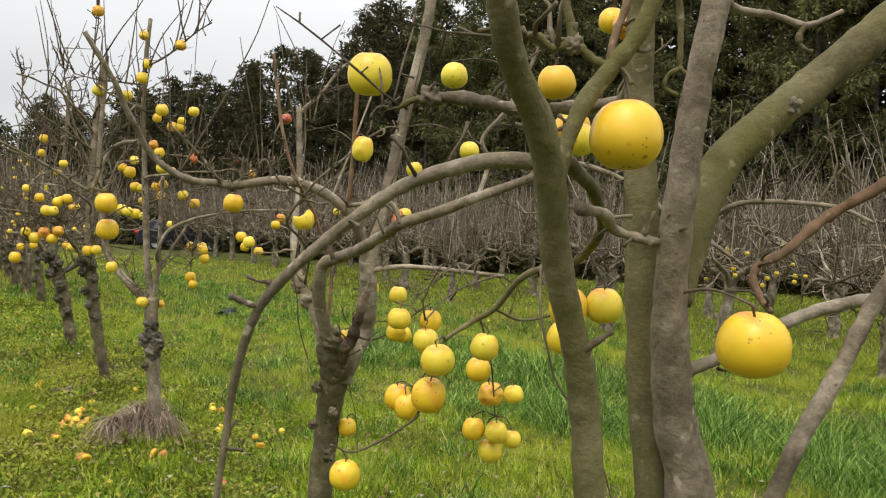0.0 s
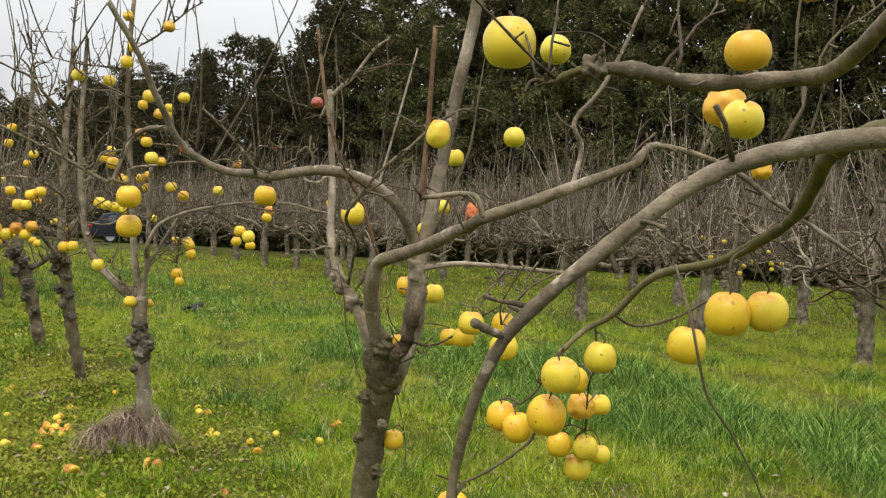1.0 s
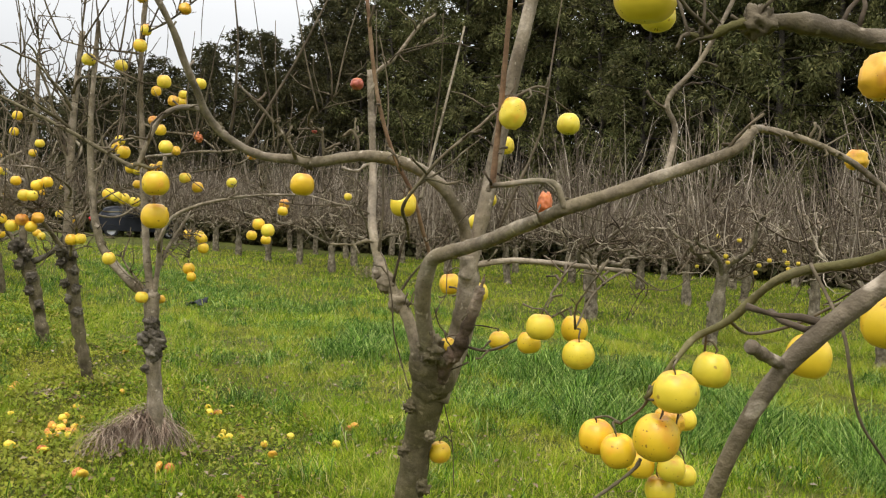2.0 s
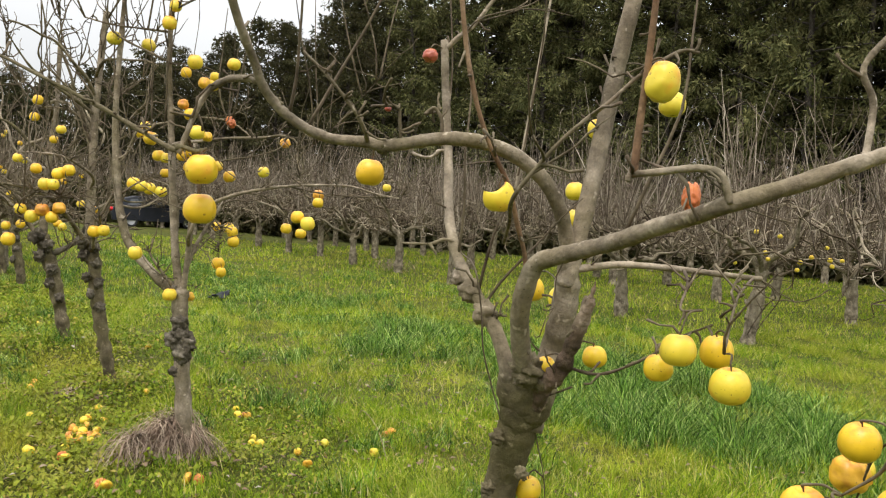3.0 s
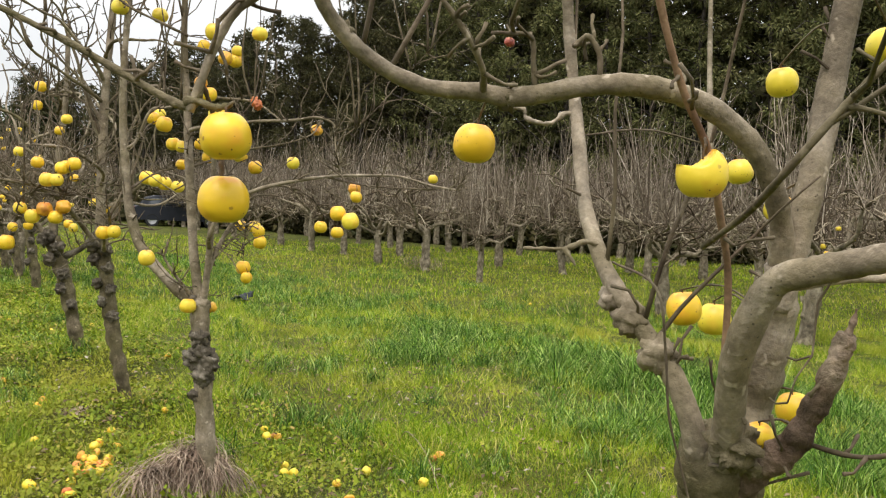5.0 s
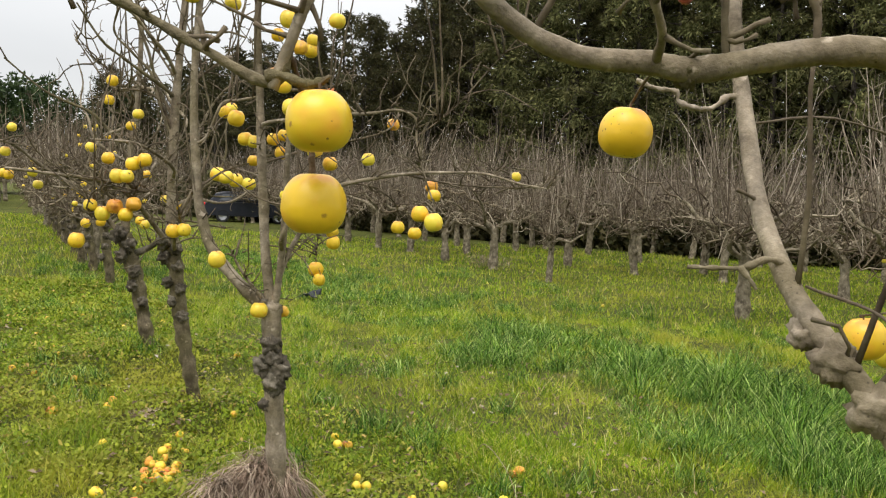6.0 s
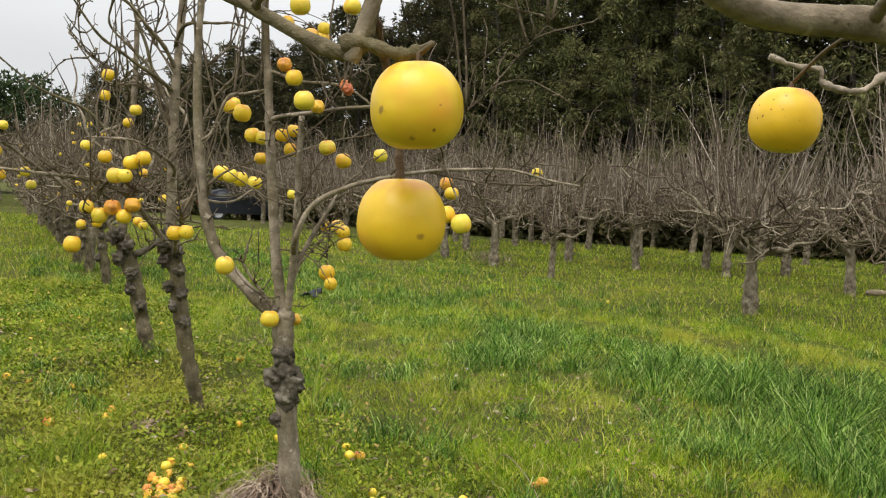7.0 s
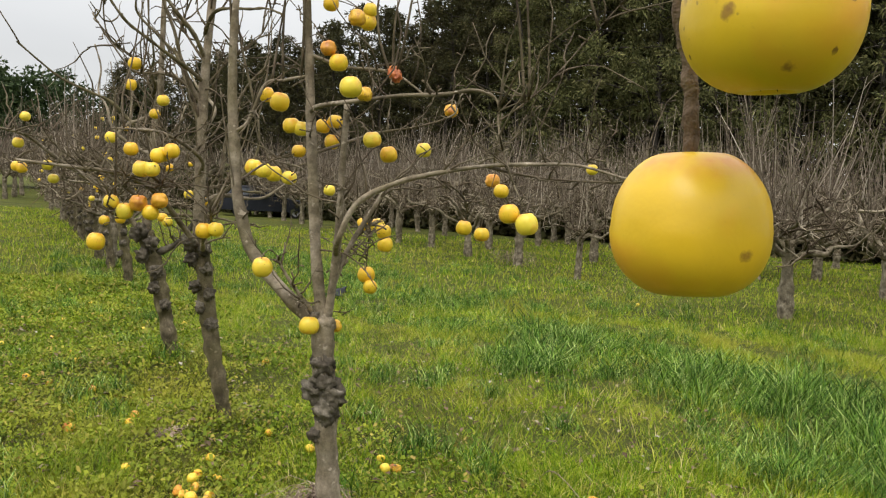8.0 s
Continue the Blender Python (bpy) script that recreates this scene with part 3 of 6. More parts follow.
for depth in (0, 3.6, 7.0, 10.5):
    gone, step = 0.0, 1.0
    for k in range(len(edge_path) - 1):
        a, b = edge_path[k], edge_path[k + 1]
        ln = np.hypot(*(b - a)[:2])
        while gone < ln:
            p = a + (b - a) * gone / ln
            out = np.array((b[1] - a[1], a[0] - b[0])) / ln * -1
            h = p[2] * r.uniform(0.78, 1.1) / 16.0
            at = (p[0] + out[0] * depth + r.uniform(-0.8, 0.8), p[1] + out[1] * depth + r.uniform(-0.9, 0.9))
            m = pose(at[0], at[1], float(ground_z(*at)), 0, 0, r.uniform(0, 360)) @ Matrix.Diagonal((1.05 * h ** 0.5, 1.05 * h ** 0.5, h, 1))
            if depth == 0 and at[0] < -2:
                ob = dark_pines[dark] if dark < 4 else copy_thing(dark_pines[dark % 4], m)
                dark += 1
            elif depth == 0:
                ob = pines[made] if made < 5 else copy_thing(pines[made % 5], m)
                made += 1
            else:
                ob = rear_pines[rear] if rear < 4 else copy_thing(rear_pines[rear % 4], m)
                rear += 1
            ob.matrix_basis = m
            gone += r.uniform(2.3, 3.6)
        gone -= ln
# leafy undergrowth added between orchard rows and belt, coloured dark to give shade
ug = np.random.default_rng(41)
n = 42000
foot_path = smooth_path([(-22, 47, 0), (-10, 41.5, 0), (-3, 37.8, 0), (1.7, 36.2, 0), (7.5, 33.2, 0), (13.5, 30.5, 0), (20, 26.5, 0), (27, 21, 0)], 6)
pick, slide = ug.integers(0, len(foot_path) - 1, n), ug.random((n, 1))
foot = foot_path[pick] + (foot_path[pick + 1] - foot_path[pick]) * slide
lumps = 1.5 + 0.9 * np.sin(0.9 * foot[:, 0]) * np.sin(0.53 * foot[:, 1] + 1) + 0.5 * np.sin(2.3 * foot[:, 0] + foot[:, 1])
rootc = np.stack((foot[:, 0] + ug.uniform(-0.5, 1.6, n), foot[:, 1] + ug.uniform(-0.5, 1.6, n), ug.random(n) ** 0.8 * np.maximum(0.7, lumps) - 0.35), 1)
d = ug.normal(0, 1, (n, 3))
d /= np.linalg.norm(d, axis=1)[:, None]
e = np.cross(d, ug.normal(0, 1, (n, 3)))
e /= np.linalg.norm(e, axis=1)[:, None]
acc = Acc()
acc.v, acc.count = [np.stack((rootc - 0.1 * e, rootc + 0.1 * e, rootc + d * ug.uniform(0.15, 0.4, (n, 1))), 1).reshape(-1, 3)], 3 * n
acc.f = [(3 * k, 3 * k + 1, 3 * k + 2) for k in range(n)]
tagged(new("undergrowth", acc.mesh("undergrowth", pine_shade)), "tangled undergrowth darkened as shade behind the bare orchard rows", "undergrowth", kind="stuff")
bl = [broadleaf(3, 10.0, 3.6), broadleaf(4, 8.5, 3.2)]
for k, (x, y, turn) in enumerate(((-46, 69, 20), (-52, 72, 80), (-40, 70, 150), (-58, 70, 200), (-35, 74, 300), (-49, 66, 250), (-43, 66, 60), (-55, 65, 110))):
    m = pose(x, y, -0.4, 0, 0, turn)
    ob = bl[k] if k < 2 else copy_thing(bl[k % 2], m)
    ob.matrix_basis = m


# ---- hedge-like rows of bare unpruned apple trees across the alley ----
def crooked(r, p, d, ln, n, turn, lift=0.0):
    """A wandering line of n steps from p."""
    pts = [np.array(p, float)]
    d = np.array(d, float)
    for q in range(n):
        d = d + np.array((r.gauss(0, turn), r.gauss(0, turn), r.gauss(lift, turn)))
        d /= np.linalg.norm(d)
        pts.append(pts[-1] + d * ln / n)
    return pts


def row_tree(seed, branches=30, twigs=190, shoots_n=105, coarse=1.0):
    r = random.Random(seed)
    ob = thing("bare_apple_tree", (0, 0, 0), "bare unpruned apple tree with tangled brown twigs and upright shoots", "tree", "bare orchard rows")
    acc = Acc()
    lean, top = (r.uniform(-0.14, 0.14), r.uniform(-0.14, 0.14)), r.uniform(0.92, 1.12)
    trunk = smooth_path([(0, 0, -0.1), (lean[0] * 0.4, lean[1] * 0.4, 0.3), (lean[0] * 0.7, lean[1] * 0.7, 0.65), (lean[0], lean[1], top)], 5)
    swell = np.linspace(0.125, 0.088, len(trunk)) * uneven(len(trunk), seed, 0.35)
    acc.tube(trunk, swell, 12)
    for k in range(3):
        z = r.uniform(0.3, 0.9)
        acc.lump((lean[0] * z + r.uniform(-0.07, 0.07), lean[1] * z + r.uniform(-0.07, 0.07), z), r.uniform(0.045, 0.075), seed + k, 1.2, 0.6, 6, 9)
    part("trunk", acc, bark_post, ob)
    spots = []
    count = r.choice((5, 6, 6, 7))
    for k in range(count):
        a = k * 6.283 / count + r.uniform(-0.35, 0.35)
        out, z0 = r.uniform(0.85, 1.45), r.uniform(0.8, 1.0) * top
        rise = r.uniform(0.35, 1.15)
        pts = [(lean[0], lean[1], z0)]
        for q in range(1, 6):
            u = q / 5
            pts.append((lean[0] + math.cos(a) * out * u + r.gauss(0, 0.07), lean[1] + math.sin(a) * out * u + r.gauss(0, 0.07), z0 + rise * u ** 0.8 + r.gauss(0, 0.06)))
        path = smooth_path(pts, 3)
        acc = Acc()
        acc.tube(path, np.linspace(0.052, 0.016, len(path)) * uneven(len(path), seed + k, 0.5), 7)
        part("limb", acc, bark_post, ob)
        spots += list(path[3:])
    tangle = Acc()
    for k in range(branches):
        a = r.uniform(0, 6.283)
        pts = crooked(r, r.choice(spots), (math.cos(a), math.sin(a), r.uniform(-0.3, 0.9)), r.uniform(0.4, 1.0), 6, 0.32, 0.03)
        tangle.tube(pts, np.linspace(r.uniform(0.017, 0.029), 0.009, 7), 4, False)
        spots += pts[2:]
    for k in range(twigs):
        a = r.uniform(0, 6.283)
        pts = crooked(r, r.choice(spots), (math.cos(a), math.sin(a), r.uniform(-0.8, 0.9)), r.uniform(0.2, 0.75), 4, 0.42)
        for p in pts:
            p[2] = max(p[2], 0.62)
        tangle.tube(pts, np.linspace(r.uniform(0.0065, 0.0145), 0.0045, 5) * coarse, 3, False)
        if k % 3 == 0:
            spots.append(pts[2])
    tagged(part("twig_tangle", tangle, twig_tangle, ob), kind="stuff")
    shoots = Acc()
    high = [p for p in spots if p[2] > 1.15]
    for k in range(shoots_n):
        p = np.array(r.choice(high))
        away = p[:2] / max(0.4, np.hypot(*p[:2]))
        h = min(r.uniform(0.45, 2.3), 3.95 + r.gauss(0, 0.25) - p[2])
        if h < 0.2:
            continue
        pts = crooked(r, p, (0.22 * away[0] + r.gauss(0, 0.16), 0.22 * away[1] + r.gauss(0, 0.16), 1.0), h, 3, 0.09, 0.03)
        shoots.tube(pts, np.array((0.0105, 0.009, 0.007, 0.004)) * coarse * r.uniform(0.7, 1.15), 3, False)
        for q in range(2 if coarse == 1.0 else 1):
            i = r.randrange(0, 3)
            at, a = pts[i] + (pts[i + 1] - pts[i]) * r.random(), r.uniform(0, 6.283)
            shoots.tube(crooked(r, at, (math.cos(a), math.sin(a), r.uniform(0.3, 1.4)), r.uniform(0.08, 0.4), 2, 0.2), np.array((0.0068, 0.0055, 0.0035)) * coarse, 3, False)
    tagged(part("upright_shoot", shoots, twig_sprout, ob), kind="stuff")
    return ob


row_trees = [row_tree(60 + k) for k in range(6)]
thin_trees = [row_tree(80 + k, 16, 80, 50, 1.5) for k in range(5)]
r = random.Random(4)
# trunks that can be told apart in the two rows next to the alley, then rows that fade into one another
FIRST = [(7.5, 8.6), (6.0, 11.3), (4.3, 13.1), (3.17, 16.15), (0.17, 20.45), (-1.1, 23.0), (-2.43, 24.9), (-3.74, 28.0), (-4.85, 28.7)]
SECOND = [(9.6, 14.3), (7.9, 17.0), (6.28, 19.9), (4.63, 23.2), (2.57, 23.9), (0.95, 25.35), (-1.99, 28.2), (-0.4, 31.4)]
FIRST += [tuple(ROW_AT + ROW_OFF * 9.8 + ROW_WAY * u) for u in (24.0, 26.4, 29.1, 31.5, 34.2, 36.5, 39.1)]
SECOND += [tuple(ROW_AT + ROW_OFF * 13.6 + ROW_WAY * u) for u in (23.0, 25.6, 28.0, 30.7, 33.1, 35.6, 38.2)]
THIRD = [(10.3, 19.2), (8.2, 21.3), (6.35, 24.1), (4.7, 25.6), (2.06, 31.1), (3.4, 28.6), (0.7, 33.4)]
for k, (x, y) in enumerate(FIRST + SECOND + THIRD):
    m = pose(x, y, float(ground_z(x, y)), 0, 0, r.uniform(0, 360)) @ Matrix.Diagonal((1, 1, r.uniform(0.92, 1.08), 1))
    if (x, y) == (0.17, 20.45):
        m = m @ Matrix.Diagonal((0.62, 0.62, 0.95, 1))
    if (x, y) == (4.3, 13.1):
        m = pose(x, y, float(ground_z(x, y)))
    ob = row_trees[k] if k < 6 else copy_thing(row_trees[k % 6], m)
    ob.matrix_basis = m
fruiting_row_tree = row_trees[2]
thin = 0
for row, off in enumerate((17.2, 20.8, 24.6)):
    for k in range(-6 + row, 17):
        p = ROW_AT + ROW_OFF * (off + r.uniform(-0.25, 0.25)) + ROW_WAY * (2.45 * k + 4.0 + r.uniform(-0.35, 0.35))
        if p[1] < 8 or p[1] > 52 or p[0] > 20 or (row == 0 and p[1] < 33.5):
            continue
        m = pose(p[0], p[1], float(ground_z(p[0], p[1])), 0, 0, r.uniform(0, 360)) @ Matrix.Diagonal((1, 1, r.uniform(0.92, 1.1), 1))
        ob = thin_trees[thin] if thin < 5 else copy_thing(thin_trees[thin % 5], m)
        thin += 1
        ob.matrix_basis = m

# the block that closes the alley's far end
for k in range(46):
    p = (-47 + (k % 16) * 2.3 + r.uniform(-0.5, 0.5), 50 + (k // 16) * 4.0 + 0.12 * (k % 16) + r.uniform(-0.5, 0.5))
    m = pose(p[0], p[1], float(ground_z(*p)), 0, 0, r.uniform(0, 360)) @ Matrix.Diagonal((1.1, 1.1, r.uniform(1.0, 1.2), 1))
    copy_thing(thin_trees[k % 5], m).matrix_basis = m

for k in range(22):
    p = (-27 - 1.15 * k + r.uniform(-0.4, 0.4), 43 + 0.35 * k + 3.0 * (k % 2) + r.uniform(-0.5, 0.5))
    m = pose(p[0], p[1], float(ground_z(*p)), 0, 0, r.uniform(0, 360)) @ Matrix.Diagonal((1.1, 1.1, r.uniform(0.9, 1.15), 1))
    copy_thing(thin_trees[k % 5], m).matrix_basis = m


# ---- the near row of apple trees ----
APPLES = {}


class Tree:
    """An apple tree: its trunk, limbs and twigs are parts; samples remember where fruit may hang."""

    def __init__(self, at, label, group="near apple row", shift=(0, 0, 0)):
        self.shift = np.array(shift)
        self.ob = thing("apple_tree", (at[0], at[1], float(ground_z(at[0], at[1]))), label, "apple tree", group)
        self.base = np.array((at[0], at[1], float(ground_z(at[0], at[1]))))
        self.paths = []
        self.seed = int(abs(at[0]) * 100) + int(at[1] * 10)

    def limb(self, pts, r0, r1, material, name="limb", sides=10, rough=0.14, per=7, fruit=True, label="", curve=1.0, lumpy=0.085):
        path = smooth_path(pts, per) + self.shift
        n = len(path)
        self.seed += 1
        radii = (r1 + (r0 - r1) * (1 - np.linspace(0, 1, n)) ** curve) * uneven(n, self.seed, rough) * (1 if name == "trunk" else 0.88)
        acc = Acc()
        acc.tube(path, radii, sides)
        mean = float(np.mean(radii))
        for v in acc.v:
            for k in range(len(v)):
                q, c = Vector(v[k] / (1.5 * mean)), Vector(v[k] / (0.5 * mean))
                v[k] += mean * (lumpy * np.array(noise.noise_vector(q)) + 0.3 * lumpy * np.array(noise.noise_vector(c)))
        part(name, acc, material, self.ob, label)
        if fruit:
            self.paths.append((path, radii))
        return path

    def knots(self, spots, material=None, name="burl", rough=0.6):
        for k, (x, y, z, rad) in enumerate(spots):
            acc = Acc()
            acc.lump(np.array((x, y, z)) + self.shift, rad, self.seed + k * 1.7, 1.05, rough, 18, 26)
            part(name, acc, material or bark_gnarled, self.ob, "dark cracked burl")

    def spurs(self, count, seed, long=(0.02, 0.09), thick=0.0032, material=None, up=0.35, which=None):
        """Short crooked fruiting spurs along the limbs, with knobbly tips."""
        r = random.Random(seed)
        acc = Acc()
        pool = self.paths[1:] if which is None else [self.paths[k] for k in which]
        for k in range(count):
            path, radii = r.choice(pool)
            i = r.randrange(len(path) // 6, len(path))
            p = np.array(path[i])
            ln = r.uniform(*long)
            d = np.array((r.gauss(0, 1), r.gauss(0, 1), r.gauss(up, 0.8)))
            if ln > 0.1:
                d[2] = abs(d[2]) + 0.3
            d /= np.linalg.norm(d)
            pts, rad = [p], [thick * 1.5]
            steps = 3 if ln < 0.12 else 6
            for q in range(steps):
                bend = 0.35 if ln < 0.12 else 0.24
                d = d + np.array((r.gauss(0, bend), r.gauss(0, bend), r.gauss(0.06, bend)))
                d /= np.linalg.norm(d)
                p = p + d * ln / steps
                pts.append(p)
                rad.append(thick * r.uniform(0.75, 1.35) * (1 - 0.5 * q / steps))
            rad[-1] = thick * 1.25 if ln < 0.12 else thick * 0.4
            acc.tube(pts, rad, 5)
            if ln >= 0.12:
                for q in range(2, steps):
                    if r.random() < 0.6:
                        e = np.array((r.gauss(0, 1), r.gauss(0, 1), r.gauss(0.2, 0.7)))
                        e *= r.uniform(0.015, 0.05) / np.linalg.norm(e)
                        acc.tube([pts[q], pts[q] + e * 0.6, pts[q] + e], [thick * 0.8, thick * 0.7, thick * 0.9], 4)
        if acc.count:
            tagged(part("spur_twig", acc, material or bark_twig, self.ob), kind="stuff")

    def dangle(self, count, seed, long, thick, which):
        """Thin dead twigs that hang crookedly from the limbs."""
        r = random.Random(seed)
        acc = Acc()
        for k in range(count):
            path, radii = self.paths[r.choice(which)]
            p = np.array(path[r.randrange(len(path) // 4, len(path))])
            ln = r.uniform(*long)
            d, pts = np.array((r.gauss(0, 0.4), r.gauss(0, 0.4), -0.6)), [p]
            for q in range(6):
                d = d + np.array((r.gauss(0, 0.4), r.gauss(0, 0.4), r.gauss(-0.12, 0.3)))
                d /= np.linalg.norm(d)
                p = p + d * ln / 6
                pts.append(p)
                if q > 1 and r.random() < 0.5:
                    e = np.array((r.gauss(0, 1), r.gauss(0, 1), r.gauss(0, 0.6))) * 0.02
                    acc.tube([p, p + e, p + 1.6 * e + np.array((0, 0, 0.008))], [thick * 0.8, thick * 0.7, thick * 0.9], 4)
            acc.tube(pts, np.linspace(thick, thick * 0.6, 7), 5)
        tagged(part("hanging_twig", acc, bark_twig, self.ob), kind="stuff")

    def shoots(self, count, seed, long, material=None, thick=0.004, which=None):
        """Upright whippy shoots."""
        r = random.Random(seed)
        pool = self.paths[1:] if which is None else [self.paths[k] for k in which]
        for k in range(count):
            path, radii = r.choice(pool)
            p = np.array(path[r.randrange(len(path) // 4, len(path))])
            ln = r.uniform(*long)
            d = np.array((r.gauss(0, 0.22), r.gauss(0, 0.22), 1.0))
            pts = [p]
            for q in range(5):
                d = d + np.array((r.gauss(0, 0.1), r.gauss(0, 0.1), 0.05))
                d /= np.linalg.norm(d)
                p = p + d * ln / 5
                pts.append(p)
            acc = Acc()
            acc.tube(smooth_path(pts, 2), np.linspace(thick, thick * 0.35, 11), 5)
            part("shoot", acc, material or bark_twig, self.ob)

    def nearest(self, at):
        """The limb point that best carries a fruit below or beside it."""
        best, where = 1e9, None
        for path, radii in self.paths:
            d = path - at
            cost = np.hypot(d[:, 0], d[:, 1]) + 0.55 * np.abs(d[:, 2]) + 0.9 * np.clip(-d[:, 2], 0, None)
            i = int(cost.argmin())
            if cost[i] < best:
                best, where = cost[i], path[i]
        return where


def apple_mesh(name, material, seed, squat=0.9, dent=0.0, rings=20, sides=28, bite=None):
    """One apple of width 1 about its middle, hollowed at stalk and calyx."""
    acc, verts, faces = Acc(), [], []
    for i in range(rings + 1):
        th = math.pi * i / rings
        for j in range(sides):
            ph = 2 * math.pi * j / sides
            w = math.sin(th) ** 0.82
            z = math.cos(th)
            hollow = 0.30 * math.exp(-(w / 0.26) ** 2) if z > 0 else 0.17 * math.exp(-(w / 0.2) ** 2)
            lobe = 1 + 0.022 * math.cos(5 * ph + seed) * (0.4 + 0.6 * (z < 0)) + 0.03 * noise.noise(Vector((math.cos(ph), math.sin(ph), z * 1.2 + seed * 4)))
            rad = 0.5 * w * lobe * (1 - 0.05 * z * (z < 0) - 0.03 * z)
            v = Vector((rad * math.cos(ph), rad * math.sin(ph), 0.5 * squat * (z - math.copysign(hollow, z))))
            if dent:
                k = noise.noise(v * 4.5 + Vector((seed, 3, 1)))
                v *= 1 - dent * max(0, k) * 1.6 + 0.25 * dent * noise.noise(v * 14)
            if bite:
                away = Vector((v.x - bite[0], 0.25 * (v.y - bite[1]), v.z - bite[2]))
                if away.length < bite[3]:
                    v = Vector((bite[0], v.y, bite[2])) + Vector((away.x, 0, away.z)).normalized() * bite[3] * (1 + 0.06 * noise.noise(v * 9))
            verts.append(v)
    for i in range(rings):
        for j in range(sides):
            a, b = i * sides + j, i * sides + (j + 1) % sides
            faces.append((a, a + sides, b + sides, b))
    acc.add([tuple(v) for v in verts], faces)
    return acc.mesh(name, material)


skins = {
    "y": [apple_mesh("apple_yellow", apple_yellow, k, 0.92 + 0.05 * k, 0, 14, 20) for k in range(3)],
    "g": [apple_mesh("apple_greenish", apple_green, 5 + k, 0.94 + 0.05 * k, 0, 14, 20) for k in range(2)],
    "b": [apple_mesh("apple_bruised", apple_bruised, 8 + k, 0.96, 0.22, 14, 20) for k in range(2)],
    "w": [apple_mesh("apple_wrinkled", apple_yellow, 12, 1.25, 0.08)],
    "s": [apple_mesh("apple_shrivelled", apple_orange, 14, 1.5, 0.42)],
    "t": [apple_mesh("apple_hanging_rag", apple_orange, 15, 1.7, 0.38)],
    "n": [apple_mesh("apple_near", apple_yellow, 2, 0.97, 0, 32, 48)],
    "h": [apple_mesh("apple_bitten", apple_yellow, 3, 1.02, 0, 32, 48, (-0.27, 0.0, 0.60, 0.50))],
    "r": [apple_mesh("apple_red", apple_red, 16, 0.9, 0.2)],
}
acc = Acc()
acc.tube(smooth_path([(0, 0, 0.26), (0.01, 0, 0.4), (0.05, 0.01, 0.56)], 3), [0.022, 0.02, 0.019, 0.019, 0.02, 0.022, 0.032], 6)
stalk_mesh = acc.mesh("apple_stalk", stalk_mat)
acc = Acc()
for k in range(5):
    a = 1.2566 * k
    acc.add([(0.05 * math.cos(a - 0.5), 0.05 * math.sin(a - 0.5), -0.40), (0.05 * math.cos(a + 0.5), 0.05 * math.sin(a + 0.5), -0.40), (0.085 * math.cos(a), 0.085 * math.sin(a), -0.455), (0.02 * math.cos(a), 0.02 * math.sin(a), -0.36)], [(0, 1, 2), (0, 3, 1)])
calyx_mesh = acc.mesh("apple_calyx", stalk_mat, False)
WORDS = {
    "y": "ripe yellow apple with brown specks hanging on a bare branch",
    "g": "pale greenish-yellow apple hanging on a bare branch",
    "b": "bruised orange-brown rotting apple hanging on a bare branch",
    "n": "ripe yellow apple with brown specks hanging on a bare branch",
    "h": "half-eaten yellow apple hanging on a bare branch",
    "w": "large wrinkled yellow apple hanging on a bare branch",
    "t": "shrivelled orange apple remnant hanging on a bare branch",
    "s": "shrivelled orange apple remnant hanging on a bare branch",
    "r": "small dark red withered apple hanging on a twig",
}
FALLEN = {
    "y": "fallen yellow apple lying in the grass",
    "g": "fallen greenish-yellow apple lying in the grass",
    "b": "fallen rotting orange-brown apple lying in the grass",
    "s": "fallen collapsed orange-brown apple lying in the grass",
}
apple_rng = random.Random(77)


def apple(at, d, kind, tilt, label, group):
    r = apple_rng
    body = new("apple", r.choice(skins[kind]))
    body.matrix_basis = pose(*at, r.uniform(-tilt, tilt), r.uniform(-tilt, tilt), 0 if kind == "h" else r.uniform(0, 360)) @ Matrix.Diagonal((d, d, d, 1))
    tagged(body, label, "apple", group)
    for name, me in (("stalk", stalk_mesh), ("calyx", calyx_mesh)):
        o = new(name, me)
        o.parent = body
    return body


def fruit(tree, spots, kind="y", tilt=9):
    """Apples at (x, y, z, width), each on a twig of its own from the nearest limb."""
    r = apple_rng
    acc = APPLES.setdefault(tree, Acc())
    for x, y, z, d in spots:
        own = kind
        if kind == "y":
            own = "g" if r.random() < 0.2 else "y"
        body = apple(np.array((x, y, z)) + tree.shift, d, own, tilt, WORDS[own], "hanging apples")
        top = np.array(body.matrix_basis @ Vector((0.05, 0.01, 0.55)))
        low = np.array(body.matrix_basis @ Vector((0.03, 0.005, 0.48)))
        p = tree.nearest(top)
        mid = (p + top) / 2 + np.array((r.gauss(0, 0.008), r.gauss(0, 0.008), 0.006 + 0.06 * np.linalg.norm(p - top)))
        path = smooth_path([p, mid, top, low], 4)
        n = len(path)
        acc.tube(path, np.linspace(0.0024, 0.0014, n) * uneven(n, x * 10, 0.5, 0.9), 5)


# tree A, close by: three stems from one bole
A = Tree((0.36, 1.15), "multi-stemmed bare apple tree with smooth grey-green bark", shift=(0.008, 0.014, -0.002))
A.limb([(0.36, 1.15, -0.1), (0.37, 1.15, 0.4), (0.36, 1.14, 0.8), (0.345, 1.13, 1.06)], 0.085, 0.06, bark_trunk, "trunk", 18, lumpy=0.25)
